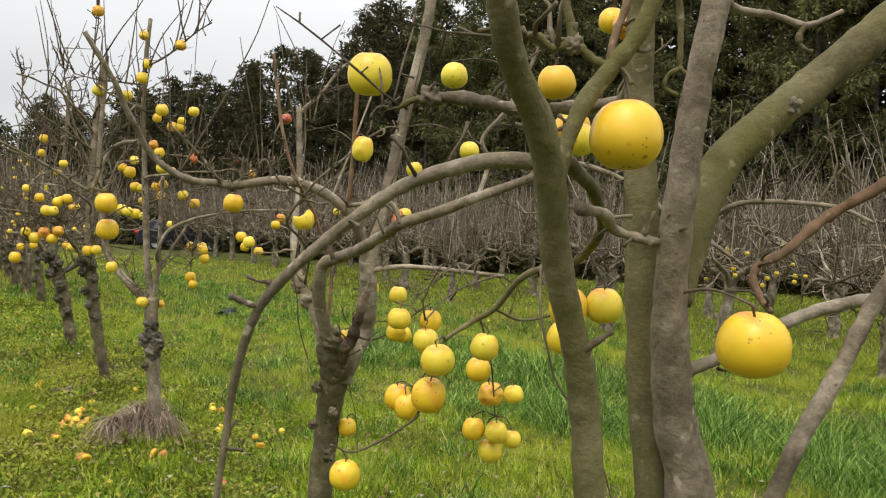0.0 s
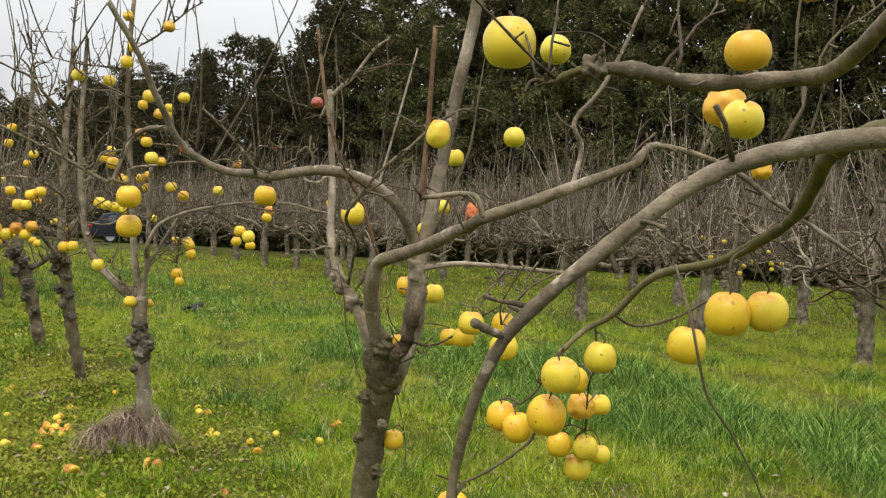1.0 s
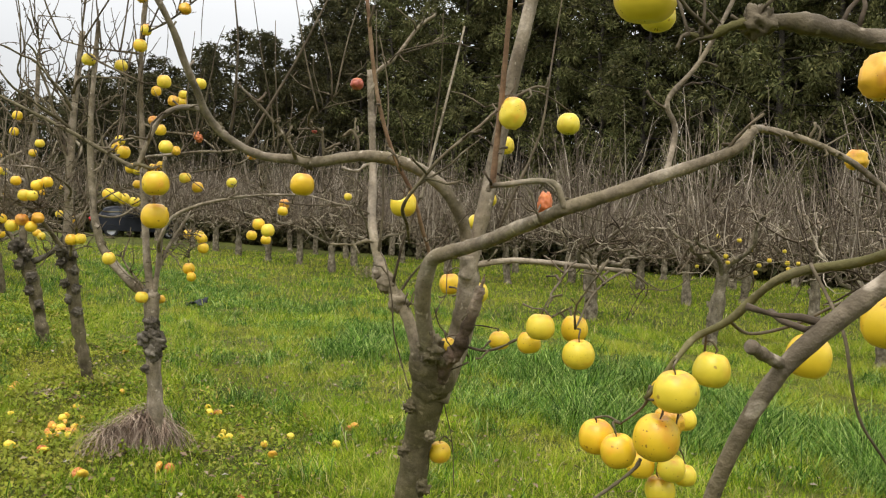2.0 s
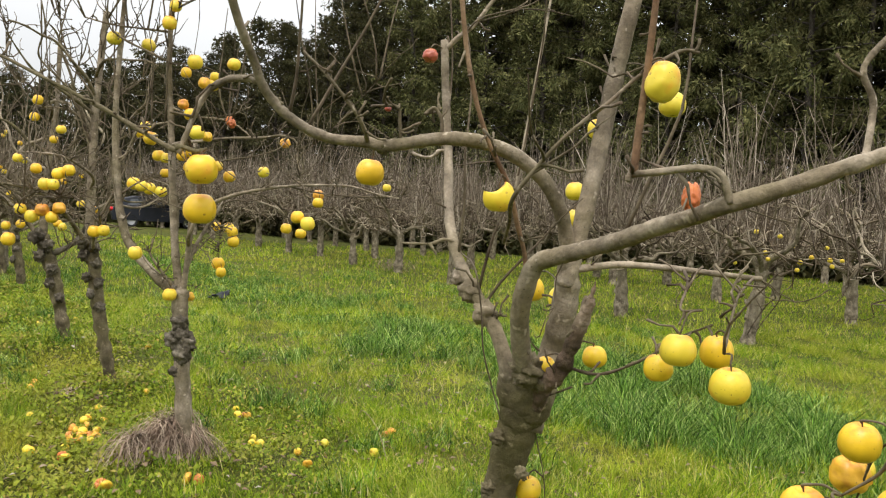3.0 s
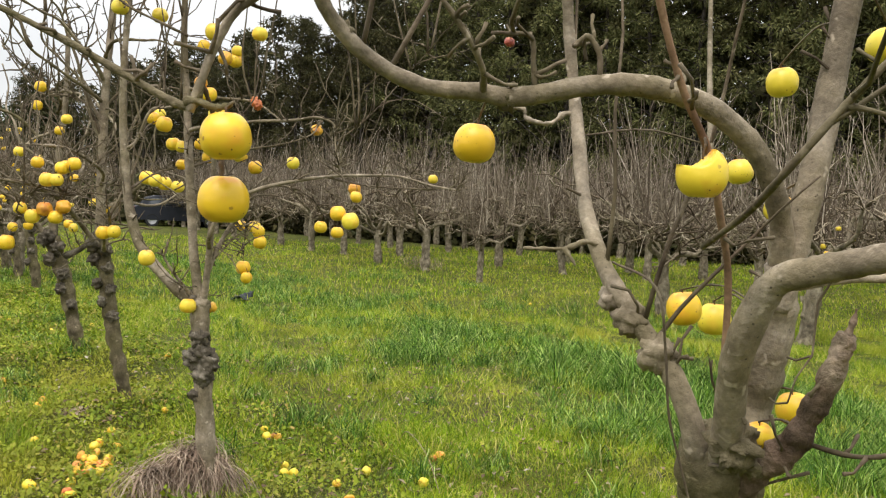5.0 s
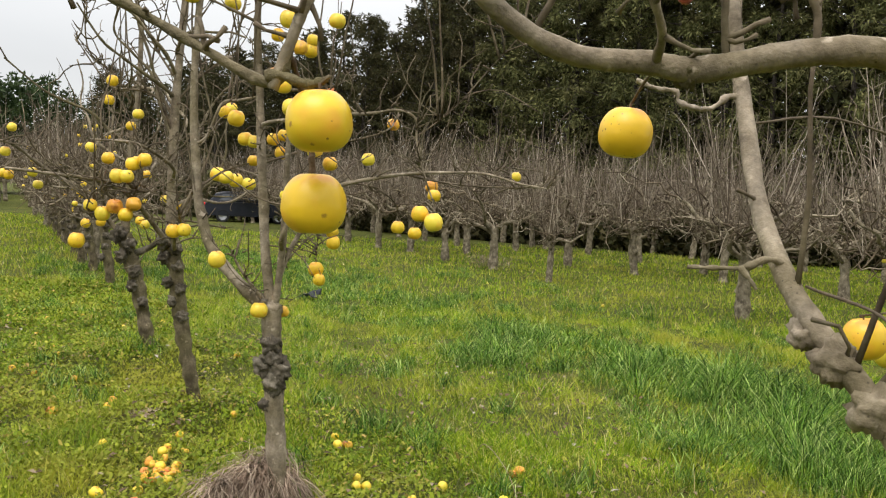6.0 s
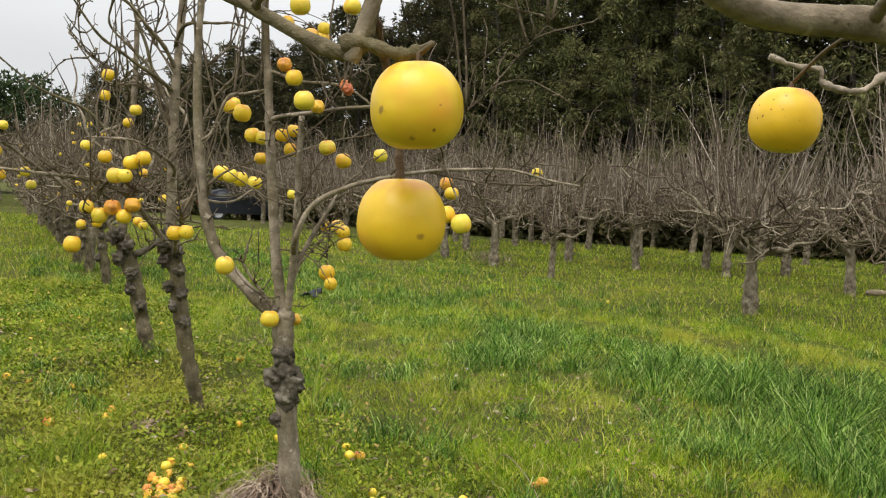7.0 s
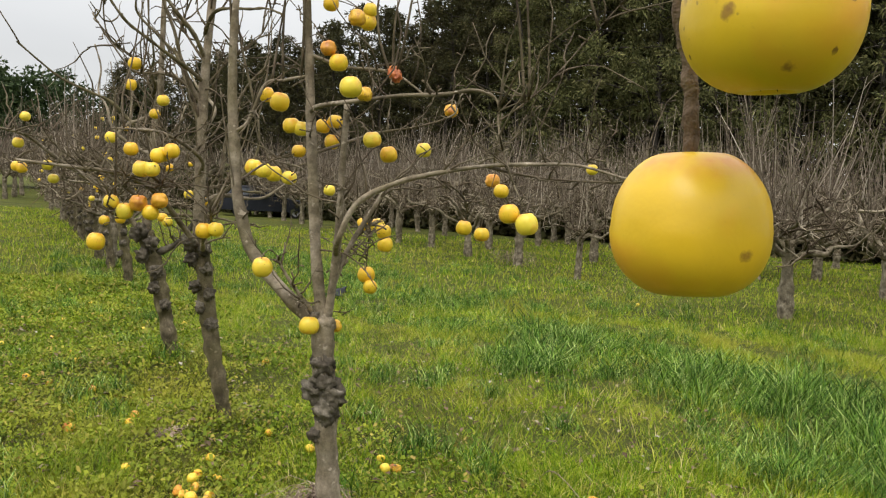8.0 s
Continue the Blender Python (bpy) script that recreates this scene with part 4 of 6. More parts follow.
A.limb([(0.34, 1.12, 0.85), (0.26, 1.03, 1.0), (0.20, 0.95, 1.15), (0.180, 0.935, 1.284), (0.167, 0.922, 1.355), (0.145, 0.897, 1.424), (0.125, 0.866, 1.489), (0.113, 0.829, 1.550), (0.094, 0.789, 1.604), (0.066, 0.751, 1.648), (0.050, 0.720, 1.693), (0.03, 0.67, 1.80), (0.0, 0.62, 2.0)], 0.022, 0.0135, bark_mossy, "stem", 14, 0.1)
A.limb([(0.119, 0.835, 1.55), (0.130, 0.845, 1.60), (0.147, 0.850, 1.640), (0.172, 0.857, 1.674), (0.194, 0.860, 1.705), (0.209, 0.860, 1.738), (0.235, 0.86, 1.82), (0.26, 0.87, 2.0)], 0.010, 0.0115, bark_mossy, "limb", 12)
A.limb([(0.345, 1.14, 0.9), (0.323, 1.160, 1.144), (0.308, 1.167, 1.256), (0.297, 1.175, 1.370), (0.289, 1.185, 1.484), (0.282, 1.193, 1.600), (0.274, 1.198, 1.716), (0.271, 1.200, 1.832), (0.27, 1.21, 2.1)], 0.036, 0.020, bark_mossy, "stem", 14, 0.1)
A.limb([(0.36, 1.13, 0.95), (0.357, 1.120, 1.159), (0.330, 1.109, 1.254), (0.312, 1.091, 1.351), (0.301, 1.069, 1.444), (0.301, 1.052, 1.534), (0.305, 1.043, 1.621), (0.314, 1.040, 1.707), (0.328, 1.040, 1.793), (0.36, 1.04, 2.05)], 0.042, 0.020, bark_smooth, "stem", 14, 0.1, curve=2.4)
A.limb([(0.312, 1.09, 1.42), (0.325, 1.100, 1.467), (0.350, 1.128, 1.540), (0.388, 1.158, 1.613), (0.450, 1.182, 1.673), (0.514, 1.195, 1.728), (0.576, 1.199, 1.782), (0.635, 1.200, 1.836), (0.78, 1.22, 1.95)], 0.027, 0.032, bark_mossy, "limb", 14, 0.1)
A.limb([(0.335, 1.115, 1.30), (0.345, 1.12, 1.326), (0.394, 1.131, 1.347), (0.445, 1.138, 1.377), (0.496, 1.140, 1.405), (0.550, 1.140, 1.425), (0.606, 1.140, 1.438), (0.74, 1.15, 1.47)], 0.010, 0.010, bark_smooth)
A.limb([(0.36, 1.12, 0.92), (0.40, 1.08, 1.05), (0.44, 1.05, 1.18), (0.47, 1.05, 1.26), (0.51, 1.05, 1.34), (0.54, 1.05, 1.41), (0.56, 1.05, 1.45), (0.62, 1.05, 1.54), (0.70, 1.06, 1.66)], 0.014, 0.0115, bark_smooth)
A.limb([(0.70, 1.21, 1.88), (0.72, 1.2, 1.72), (0.69, 1.2, 1.64), (0.634, 1.2, 1.598), (0.567, 1.2, 1.555), (0.529, 1.2, 1.525), (0.495, 1.2, 1.491), (0.464, 1.2, 1.474), (0.449, 1.19, 1.453), (0.456, 1.17, 1.425), (0.462, 1.15, 1.41)], 0.0115, 0.0055, bark_orange, rough=0.3)
A.limb([(0.338, 1.05, 1.86), (0.43, 1.3, 1.866), (0.499, 1.3, 1.854), (0.543, 1.3, 1.841), (0.572, 1.3, 1.85), (0.601, 1.3, 1.866)], 0.008, 0.004, bark_smooth, "limb", 9, 0.4, fruit=False)
A.limb([(0.543, 1.3, 1.841), (0.537, 1.3, 1.822), (0.543, 1.3, 1.807), (0.558, 1.3, 1.801)], 0.0055, 0.004, bark_mossy, "spur", 8, 0.5, fruit=False)
A.limb([(0.275, 1.21, 1.93), (0.346, 1.3, 1.881), (0.356, 1.3, 1.813), (0.358, 1.3, 1.766), (0.381, 1.3, 1.754), (0.407, 1.3, 1.747)], 0.006, 0.0042, bark_mossy, "limb", 9, 0.4, fruit=False)
A.limb([(0.358, 1.3, 1.766), (0.34, 1.3, 1.754), (0.336, 1.3, 1.735), (0.357, 1.3, 1.723)], 0.005, 0.0035, bark_mossy, "spur", 8, 0.5, fruit=False)
A.limb([(0.318, 1.12, 1.46), (0.47, 1.5, 1.53), (0.52, 1.5, 1.568), (0.58, 1.5, 1.578), (0.65, 1.5, 1.578), (0.71, 1.5, 1.573), (0.77, 1.5, 1.55)], 0.006, 0.004, bark_smooth)
A.limb([(0.155, 0.905, 1.53), (0.20, 1.0, 1.527), (0.222, 1.05, 1.51), (0.26, 1.05, 1.50), (0.285, 1.06, 1.497)], 0.009, 0.0065, bark_smooth, rough=0.4)
A.limb([(0.16, 0.91, 1.37), (0.18, 0.90, 1.388), (0.197, 0.90, 1.40)], 0.005, 0.0035, bark_twig, "spur", rough=0.4)
# the long arching limb towards the camera's side
A.limb([(0.118, 0.872, 1.575), (0.06, 0.90, 1.577), (0.0, 0.945, 1.564), (-0.052, 0.960, 1.540), (-0.10, 0.964, 1.503), (-0.14, 0.968, 1.468), (-0.175, 0.980, 1.434), (-0.208, 0.996, 1.392), (-0.229, 1.012, 1.337), (-0.243, 1.025, 1.272), (-0.250, 1.028, 1.206), (-0.262, 1.03, 1.10)], 0.0105, 0.0048, bark_smooth)
A.limb([(-0.205, 0.995, 1.395), (-0.222, 0.985, 1.402), (-0.238, 0.975, 1.41)], 0.0042, 0.0045, bark_smooth, "spur", rough=0.4)
# an upper crooked limb with an open stub
A.limb([(0.272, 1.2, 1.78), (0.30, 1.42, 1.735), (0.25, 1.5, 1.73), (0.132, 1.5, 1.72), (0.071, 1.5, 1.728), (0.019, 1.5, 1.734), (-0.031, 1.5, 1.732)], 0.0135, 0.0135, bark_smooth, rough=0.3)
A.limb([(-0.025, 1.5, 1.732), (-0.061, 1.5, 1.725), (-0.091, 1.5, 1.709), (-0.114, 1.5, 1.712)], 0.009, 0.0035, bark_mossy, "spur", 9, 0.5)
A.limb([(0.172, 0.857, 1.674), (0.154, 0.87, 1.684), (0.134, 0.87, 1.698), (0.115, 0.87, 1.693), (0.105, 0.87, 1.697), (0.093, 0.87, 1.706), (0.07, 0.88, 1.703)], 0.0062, 0.0036, bark_mossy, "limb", 9, 0.45)
A.limb([(0.172, 0.858, 1.676), (0.174, 0.87, 1.702), (0.185, 0.87, 1.74), (0.192, 0.87, 1.79)], 0.0058, 0.0046, bark_orange, "shoot", 9, 0.2)
A.limb([(0.134, 0.87, 1.698), (0.129, 0.87, 1.72), (0.122, 0.87, 1.748), (0.125, 0.88, 1.79)], 0.0062, 0.005, bark_mossy, "limb", 9, 0.3)
# branch that bears the low cluster
A.limb([(0.125, 0.885, 1.585), (0.15, 1.05, 1.60), (0.195, 1.22, 1.593), (0.242, 1.34, 1.572), (0.288, 1.5, 1.522), (0.296, 1.66, 1.477), (0.279, 1.78, 1.44), (0.19, 1.86, 1.405), (0.13, 1.93, 1.32), (0.08, 1.95, 1.285), (0.02, 1.88, 1.25), (-0.03, 1.86, 1.19)], 0.0135, 0.005, bark_mossy, rough=0.25, curve=0.8)
A.limb([(0.13, 1.93, 1.32), (0.20, 2.0, 1.29), (0.28, 2.0, 1.31), (0.34, 1.95, 1.36)], 0.004, 0.003, bark_twig)
A.limb([(0.10, 1.95, 1.29), (0.13, 2.05, 1.2), (0.15, 2.2, 1.12), (0.17, 2.3, 0.99)], 0.003, 0.002, bark_twig)
A.limb([(-0.02, 1.87, 1.21), (-0.02, 1.9, 1.17), (-0.05, 1.93, 1.13)], 0.0035, 0.002, bark_twig)
A.limb([(0.22, 1.83, 1.43), (0.21, 1.70, 1.34), (0.23, 1.70, 1.26), (0.25, 1.70, 1.20), (0.30, 1.70, 1.13), (0.35, 1.70, 1.04), (0.38, 1.7, 0.95)], 0.0034, 0.0018, bark_twig, fruit=False)
A.knots([(0.48, 1.17, 1.695, 0.012), (-0.03, 1.5, 1.732, 0.019), (0.134, 0.87, 1.698, 0.009)], bark_smooth, "knot", 0.6)
A.spurs(60, 31, (0.012, 0.045), 0.0024, which=[2, 6, 8, 9, 10, 12, 14, 15, 16])
A.spurs(16, 33, (0.03, 0.07), 0.0021, which=[2, 6, 8, 9, 10, 12, 14, 15, 16])
A.spurs(12, 32, (0.10, 0.28), 0.0024, which=[9, 14, 15, 16])
fruit(A, [(0.190, 0.855, 1.606, 0.074), (0.380, 0.985, 1.384, 0.085), (0.188, 1.460, 1.763, 0.066), (-0.148, 1.577, 1.781, 0.084), (0.361, 1.925, 1.991, 0.06)])
fruit(A, [(0.258, 1.641, 1.687, 0.070)], "g")
fruit(A, [(0.253, 1.707, 1.716, 0.076), (0.323, 1.55, 1.891, 0.055)], "b")
fruit(A, [(0.261, 1.666, 1.357, 0.077), (0.332, 1.673, 1.363, 0.073), (0.300, 1.974, 1.257, 0.080)])
fruit(A, [(0.006, 1.816, 1.214, 0.074), (0.113, 1.950, 1.229, 0.066), (0.112, 2.189, 1.135, 0.066), (0.225, 2.393, 1.035, 0.058), (0.114, 2.34, 0.942, 0.063), (0.176, 2.314, 0.943, 0.062), (0.224, 2.363, 0.913, 0.054), (0.165, 2.350, 0.882, 0.069)])
fruit(A, [(0.153, 2.286, 1.053, 0.069)], "b")
fruit(A, [(-0.010, 1.851, 1.129, 0.077), (-0.057, 1.910, 1.088, 0.062), (-0.083, 1.962, 1.098, 0.064)])

# tree B, knotty, with the long looping arch
B = Tree((-0.40, 3.0), "gnarled bare apple tree with a forked trunk and long arching limbs")
B.limb([(-0.41, 3.05, -0.1), (-0.40, 3.03, 0.3), (-0.385, 2.99, 0.6), (-0.368, 2.950, 0.791), (-0.357, 2.915, 0.873), (-0.343, 2.885, 0.950), (-0.335, 2.87, 1.02), (-0.33, 2.86, 1.08)], 0.042, 0.056, bark_trunk, "trunk", 28, 0.05, per=10, curve=0.25, lumpy=0.16)
B.limb([(-0.352, 2.89, 0.93), (-0.362, 2.865, 1.01), (-0.382, 2.83, 1.094), (-0.412, 2.845, 1.183), (-0.461, 2.886, 1.261), (-0.508, 2.963, 1.345), (-0.533, 3.048, 1.446), (-0.539, 3.123, 1.562), (-0.548, 3.176, 1.682), (-0.559, 3.206, 1.804), (-0.568, 3.220, 1.926)], 0.027, 0.0125, bark_smooth, "limb", 14, 0.16, curve=2.0)
B.limb([(-0.335, 2.88, 0.95), (-0.342, 2.83, 1.05), (-0.361, 2.76, 1.143), (-0.380, 2.69, 1.256), (-0.365, 2.633, 1.356), (-0.330, 2.597, 1.381), (-0.294, 2.563, 1.396), (-0.231, 2.484, 1.424), (-0.180, 2.402, 1.456), (-0.137, 2.320, 1.480), (-0.104, 2.250, 1.503), (-0.005, 2.238, 1.540), (0.090, 2.213, 1.581), (0.183, 2.20, 1.619), (0.235, 2.20, 1.645), (0.27, 2.21, 1.685)], 0.027, 0.0125, bark_smooth, "limb", 14, 0.14, curve=1.1)
B.limb([(0.268, 2.21, 1.685), (0.31, 2.26, 1.694), (0.408, 2.278, 1.679), (0.510, 2.271, 1.638), (0.596, 2.258, 1.574), (0.684, 2.240, 1.518), (0.80, 2.22, 1.44)], 0.0095, 0.006, bark_smooth)
B.limb([(-0.325, 2.885, 0.95), (-0.295, 2.9, 1.04), (-0.258, 2.96, 1.12), (-0.247, 2.93, 1.205), (-0.243, 2.904, 1.296), (-0.25, 2.88, 1.37)], 0.05, 0.031, bark_smooth, "limb", 12, 0.14)
B.limb([(-0.248, 2.89, 1.35), (-0.258, 2.868, 1.41), (-0.281, 2.845, 1.477), (-0.334, 2.814, 1.551), (-0.409, 2.788, 1.599), (-0.492, 2.776, 1.622), (-0.576, 2.781, 1.622), (-0.659, 2.788, 1.606), (-0.70, 2.79, 1.600), (-0.743, 2.788, 1.606), (-0.826, 2.775, 1.610), (-0.898, 2.750, 1.642), (-0.952, 2.715, 1.694), (-0.976, 2.671, 1.758), (-0.995, 2.620, 1.817), (-1.02, 2.57, 1.90), (-1.08, 2.5, 2.02)], 0.0225, 0.0085, bark_smooth, "limb", 12, 0.16)
B.limb([(-0.25, 2.89, 1.30), (-0.236, 2.88, 1.383), (-0.208, 2.885, 1.520), (-0.185, 2.898, 1.659), (-0.161, 2.911, 1.799), (-0.136, 2.920, 1.939), (-0.10, 2.94, 2.12), (-0.07, 2.96, 2.35)], 0.027, 0.021, bark_smooth, "limb", 12, 0.08)
B.limb([(-0.972, 2.70, 1.715), (-0.991, 2.72, 1.721), (-1.039, 2.720, 1.716), (-1.077, 2.720, 1.688), (-1.101, 2.720, 1.645), (-1.118, 2.720, 1.599), (-1.135, 2.722, 1.552)], 0.0095, 0.0064, bark_smooth, rough=0.25)
B.limb([(-1.12, 2.722, 1.595), (-1.138, 2.725, 1.558), (-1.225, 2.735, 1.598), (-1.314, 2.742, 1.643), (-1.403, 2.742, 1.683), (-1.491, 2.740, 1.723), (-1.62, 2.735, 1.78)], 0.0078, 0.0035, bark_trunk, rough=0.35, lumpy=0.12)
B.limb([(-0.325, 2.865, 0.97), (-0.312, 2.825, 1.03), (-0.302, 2.785, 1.075), (-0.274, 2.750, 1.121), (-0.257, 2.726, 1.178), (-0.242, 2.710, 1.235), (-0.227, 2.700, 1.291)], 0.029, 0.014, bark_dead, "stub", 26, 0.15, per=14, lumpy=0.35, label="broken dead reddish stub")
B.limb([(-0.243, 2.885, 1.33), (-0.22, 2.88, 1.342), (-0.127, 2.880, 1.358), (-0.021, 2.880, 1.357), (0.086, 2.880, 1.351), (0.194, 2.880, 1.344), (0.22, 2.88, 1.343)], 0.0105, 0.0075, bark_smooth)
B.limb([(-0.36, 2.80, 1.16), (-0.36, 2.80, 1.343), (-0.388, 2.769, 1.438), (-0.418, 2.743, 1.528), (-0.464, 2.723, 1.609), (-0.498, 2.709, 1.692), (-0.522, 2.703, 1.777), (-0.538, 2.700, 1.863), (-0.56, 2.69, 2.02)], 0.0062, 0.006, bark_orange, "shoot", rough=0.1)
B.limb([(-0.253, 2.300, 1.54), (-0.249, 2.298, 1.624), (-0.245, 2.291, 1.703), (-0.243, 2.280, 1.780), (-0.238, 2.27, 1.95)], 0.008, 0.006, bark_orange, "shoot", rough=0.1)
B.limb([(-0.262, 2.30, 1.532), (-0.255, 2.300, 1.544), (-0.221, 2.280, 1.549), (-0.188, 2.263, 1.555), (-0.154, 2.249, 1.558), (-0.124, 2.243, 1.549), (-0.106, 2.24, 1.503)], 0.0065, 0.008, bark_smooth)
B.limb([(-0.42, 2.74, 1.40), (-0.43, 2.55, 1.45), (-0.441, 2.420, 1.493), (-0.399, 2.394, 1.558), (-0.350, 2.381, 1.617), (-0.290, 2.379, 1.669), (-0.232, 2.380, 1.725), (-0.165, 2.380, 1.770), (-0.13, 2.38, 1.77)], 0.005, 0.0035, bark_twig, rough=0.3)
B.limb([(-0.735, 2.785, 1.605), (-0.74, 2.73, 1.63), (-0.767, 2.696, 1.672), (-0.816, 2.676, 1.728), (-0.870, 2.660, 1.777)], 0.006, 0.0035, bark_smooth, rough=0.3)
B.limb([(-0.66, 2.788, 1.61), (-0.665, 2.785, 1.65), (-0.67, 2.78, 1.685), (-0.70, 2.78, 1.69)], 0.005, 0.0035, bark_twig, "spur", rough=0.4)
B.limb([(-0.57, 2.78, 1.63), (-0.572, 2.78, 1.665), (-0.59, 2.78, 1.69), (-0.61, 2.78, 1.675)], 0.005, 0.004, bark_twig, "spur", rough=0.4)
B.limb([(-0.565, 3.22, 1.90), (-0.53, 3.20, 1.935), (-0.49, 3.20, 1.97), (-0.42, 3.20, 2.07), (-0.37, 3.20, 2.11)], 0.009, 0.005, bark_smooth)
B.limb([(0.095, 2.215, 1.58), (0.12, 2.25, 1.68), (0.10, 2.25, 1.74), (0.16, 2.25, 1.82), (0.21, 2.25, 1.92), (0.25, 2.25, 2.02)], 0.007, 0.005, bark_smooth)
B.limb([(-0.50, 2.95, 1.36), (-0.48, 2.75, 1.34), (-0.46, 2.75, 1.25), (-0.45, 2.75, 1.16), (-0.43, 2.75, 1.09), (-0.40, 2.76, 1.0)], 0.0024, 0.002, bark_twig, fruit=False)
B.limb([(-0.27, 2.76, 1.13), (-0.2, 2.68, 1.13), (-0.12, 2.62, 1.18), (-0.06, 2.58, 1.235), (-0.02, 2.52, 1.27)], 0.0042, 0.0026, bark_twig, rough=0.4)
B.limb([(0.03, 2.88, 1.355), (0.0, 2.75, 1.33), (-0.06, 2.6, 1.29), (-0.05, 2.5, 1.30)], 0.004, 0.0025, bark_twig, rough=0.4)
B.limb([(0.20, 2.88, 1.345), (0.10, 2.7, 1.32), (0.03, 2.55, 1.29), (-0.03, 2.42, 1.23)], 0.004, 0.0025, bark_twig, rough=0.4)
B.knots([(-0.478, 2.90, 1.275, 0.026), (-0.50, 2.94, 1.30, 0.02), (-0.44, 2.862, 1.225, 0.027)], bark_smooth, "knot", 0.45)
B.knots([(-0.395, 2.85, 0.935, 0.016), (-0.335, 2.835, 0.855, 0.014), (-0.405, 2.88, 0.80, 0.015), (-0.345, 2.86, 0.70, 0.02), (-0.70, 2.79, 1.594, 0.012), (-0.93, 2.735, 1.675, 0.010)], bark_trunk, "knot", 0.7)
for k, (x, y, z, rad) in enumerate(((-0.342, 2.87, 1.01, 0.05), (-0.335, 2.84, 1.065, 0.05), (-0.316, 2.85, 1.03, 0.046), (-0.36, 2.855, 1.06, 0.044))):
    acc = Acc()
    acc.lump((x, y, z), rad, 3.3 * k + 2, 1.5, 0.12, 18, 26)
    part("bole", acc, bark_trunk, B.ob)
B.knots([(-0.345, 2.775, 1.115, 0.032), (-0.325, 2.785, 1.09, 0.024)], bark_trunk, "burl", 0.7)
B.limb([(-0.546, 3.165, 1.64), (-0.539, 3.15, 1.62), (-0.564, 3.15, 1.621), (-0.592, 3.15, 1.601), (-0.633, 3.15, 1.607), (-0.642, 3.15, 1.625), (-0.668, 3.15, 1.628), (-0.702, 3.15, 1.639)], 0.0056, 0.0034, bark_smooth, "spur", 12, 0.7, fruit=False, lumpy=0.35)
B.limb([(-0.515, 2.99, 1.385), (-0.545, 2.975, 1.39), (-0.58, 2.965, 1.378), (-0.647, 2.958, 1.376)], 0.0056, 0.0036, bark_smooth, "spur", 12, 0.7, fruit=False, lumpy=0.35)
B.limb([(-0.58, 2.965, 1.378), (-0.57, 2.955, 1.365), (-0.562, 2.95, 1.352)], 0.005, 0.003, bark_smooth, "spur", 8, 0.4, fruit=False)
B.limb([(-0.395, 2.80, 1.52), (-0.384, 2.85, 1.56), (-0.353, 2.979, 1.7), (-0.311, 3.14, 1.9), (-0.27, 3.30, 2.1)], 0.006, 0.0038, bark_post, "shoot", 8, 0.15, fruit=False)
B.spurs(120, 41, (0.012, 0.06), 0.0027)
B.limb([(-0.229, 2.702, 1.285), (-0.222, 2.700, 1.31), (-0.219, 2.699, 1.328)], 0.008, 0.002, bark_dead, "splinter", 7, 0.5, fruit=False)
B.spurs(60, 46, (0.04, 0.11), 0.0028)
B.spurs(12, 42, (0.10, 0.30), 0.0024)
B.dangle(7, 45, (0.08, 0.26), 0.0019, [2, 3, 10, 10, 13])
B.shoots(9, 43, (0.35, 0.8), bark_twig, 0.0042, [1, 2, 3, 5])
B.limb([(-1.142, 2.722, 1.565), (-1.127, 2.72, 1.567), (-1.105, 2.72, 1.56), (-1.093, 2.72, 1.559), (-1.082, 2.72, 1.563), (-1.079, 2.72, 1.56)], 0.0068, 0.0046, bark_trunk, "spur", 10, 0.5, lumpy=0.15)
B.limb([(-1.119, 2.722, 1.592), (-1.113, 2.76, 1.553), (-1.105, 2.766, 1.515), (-1.101, 2.767, 1.488), (-1.100, 2.766, 1.462)], 0.0046, 0.0042, bark_dead, "spur", rough=0.6, lumpy=0.4)
B.limb([(-0.022, 1.88, 1.086), (-0.032, 1.88, 1.068), (-0.072, 1.87, 1.039), (-0.114, 1.86, 1.014), (-0.144, 1.86, 0.998), (-0.172, 1.85, 0.994), (-0.193, 1.85, 1.002), (-0.211, 1.84, 1.011)], 0.0042, 0.002, bark_twig, "twig", rough=0.4)
B.limb([(-0.33, 2.9, 1.06), (-0.311, 2.93, 1.013), (-0.29, 2.93, 0.915), (-0.265, 2.93, 0.817), (-0.253, 2.93, 0.689)], 0.0022, 0.0016, bark_twig, "twig", rough=0.4)
fruit(B, [(-1.083, 2.714, 1.521, 0.0687), (-1.097, 2.77, 1.435, 0.0717), (-0.737, 2.965, 1.545, 0.069)], "n", 4)
fruit(B, [(-0.441, 2.697, 1.501, 0.068)], "h", 4)
fruit(B, [(-0.178, 1.85, 0.944, 0.068)], "n", 4)
fruit(B, [(-0.155, 3.367, 1.540, 0.058), (-0.225, 2.967, 1.461, 0.050), (-0.120, 3.257, 1.715, 0.062), (0.088, 3.27, 1.799, 0.076), (0.017, 2.073, 1.871, 0.066)], "g")
fruit(B, [(-0.119, 2.53, 1.178, 0.058), (-0.107, 2.449, 1.228, 0.068), (-0.016, 2.497, 1.221, 0.065), (-0.025, 2.392, 1.176, 0.074)])
fruit(B, [(-0.274, 3.302, 1.249, 0.072), (-0.167, 3.430, 1.214, 0.074), (-0.124, 3.091, 1.098, 0.065), (-0.298, 2.959, 0.778, 0.066), (-0.30, 2.80, 1.12, 0.045)])
fruit(B, [(-0.219, 2.281, 1.699, 0.057)], "w")
fruit(B, [(-0.122, 2.394, 1.515, 0.034)], "t", 18)
fruit(B, [(-0.696, 2.849, 1.69, 0.016)], "r")
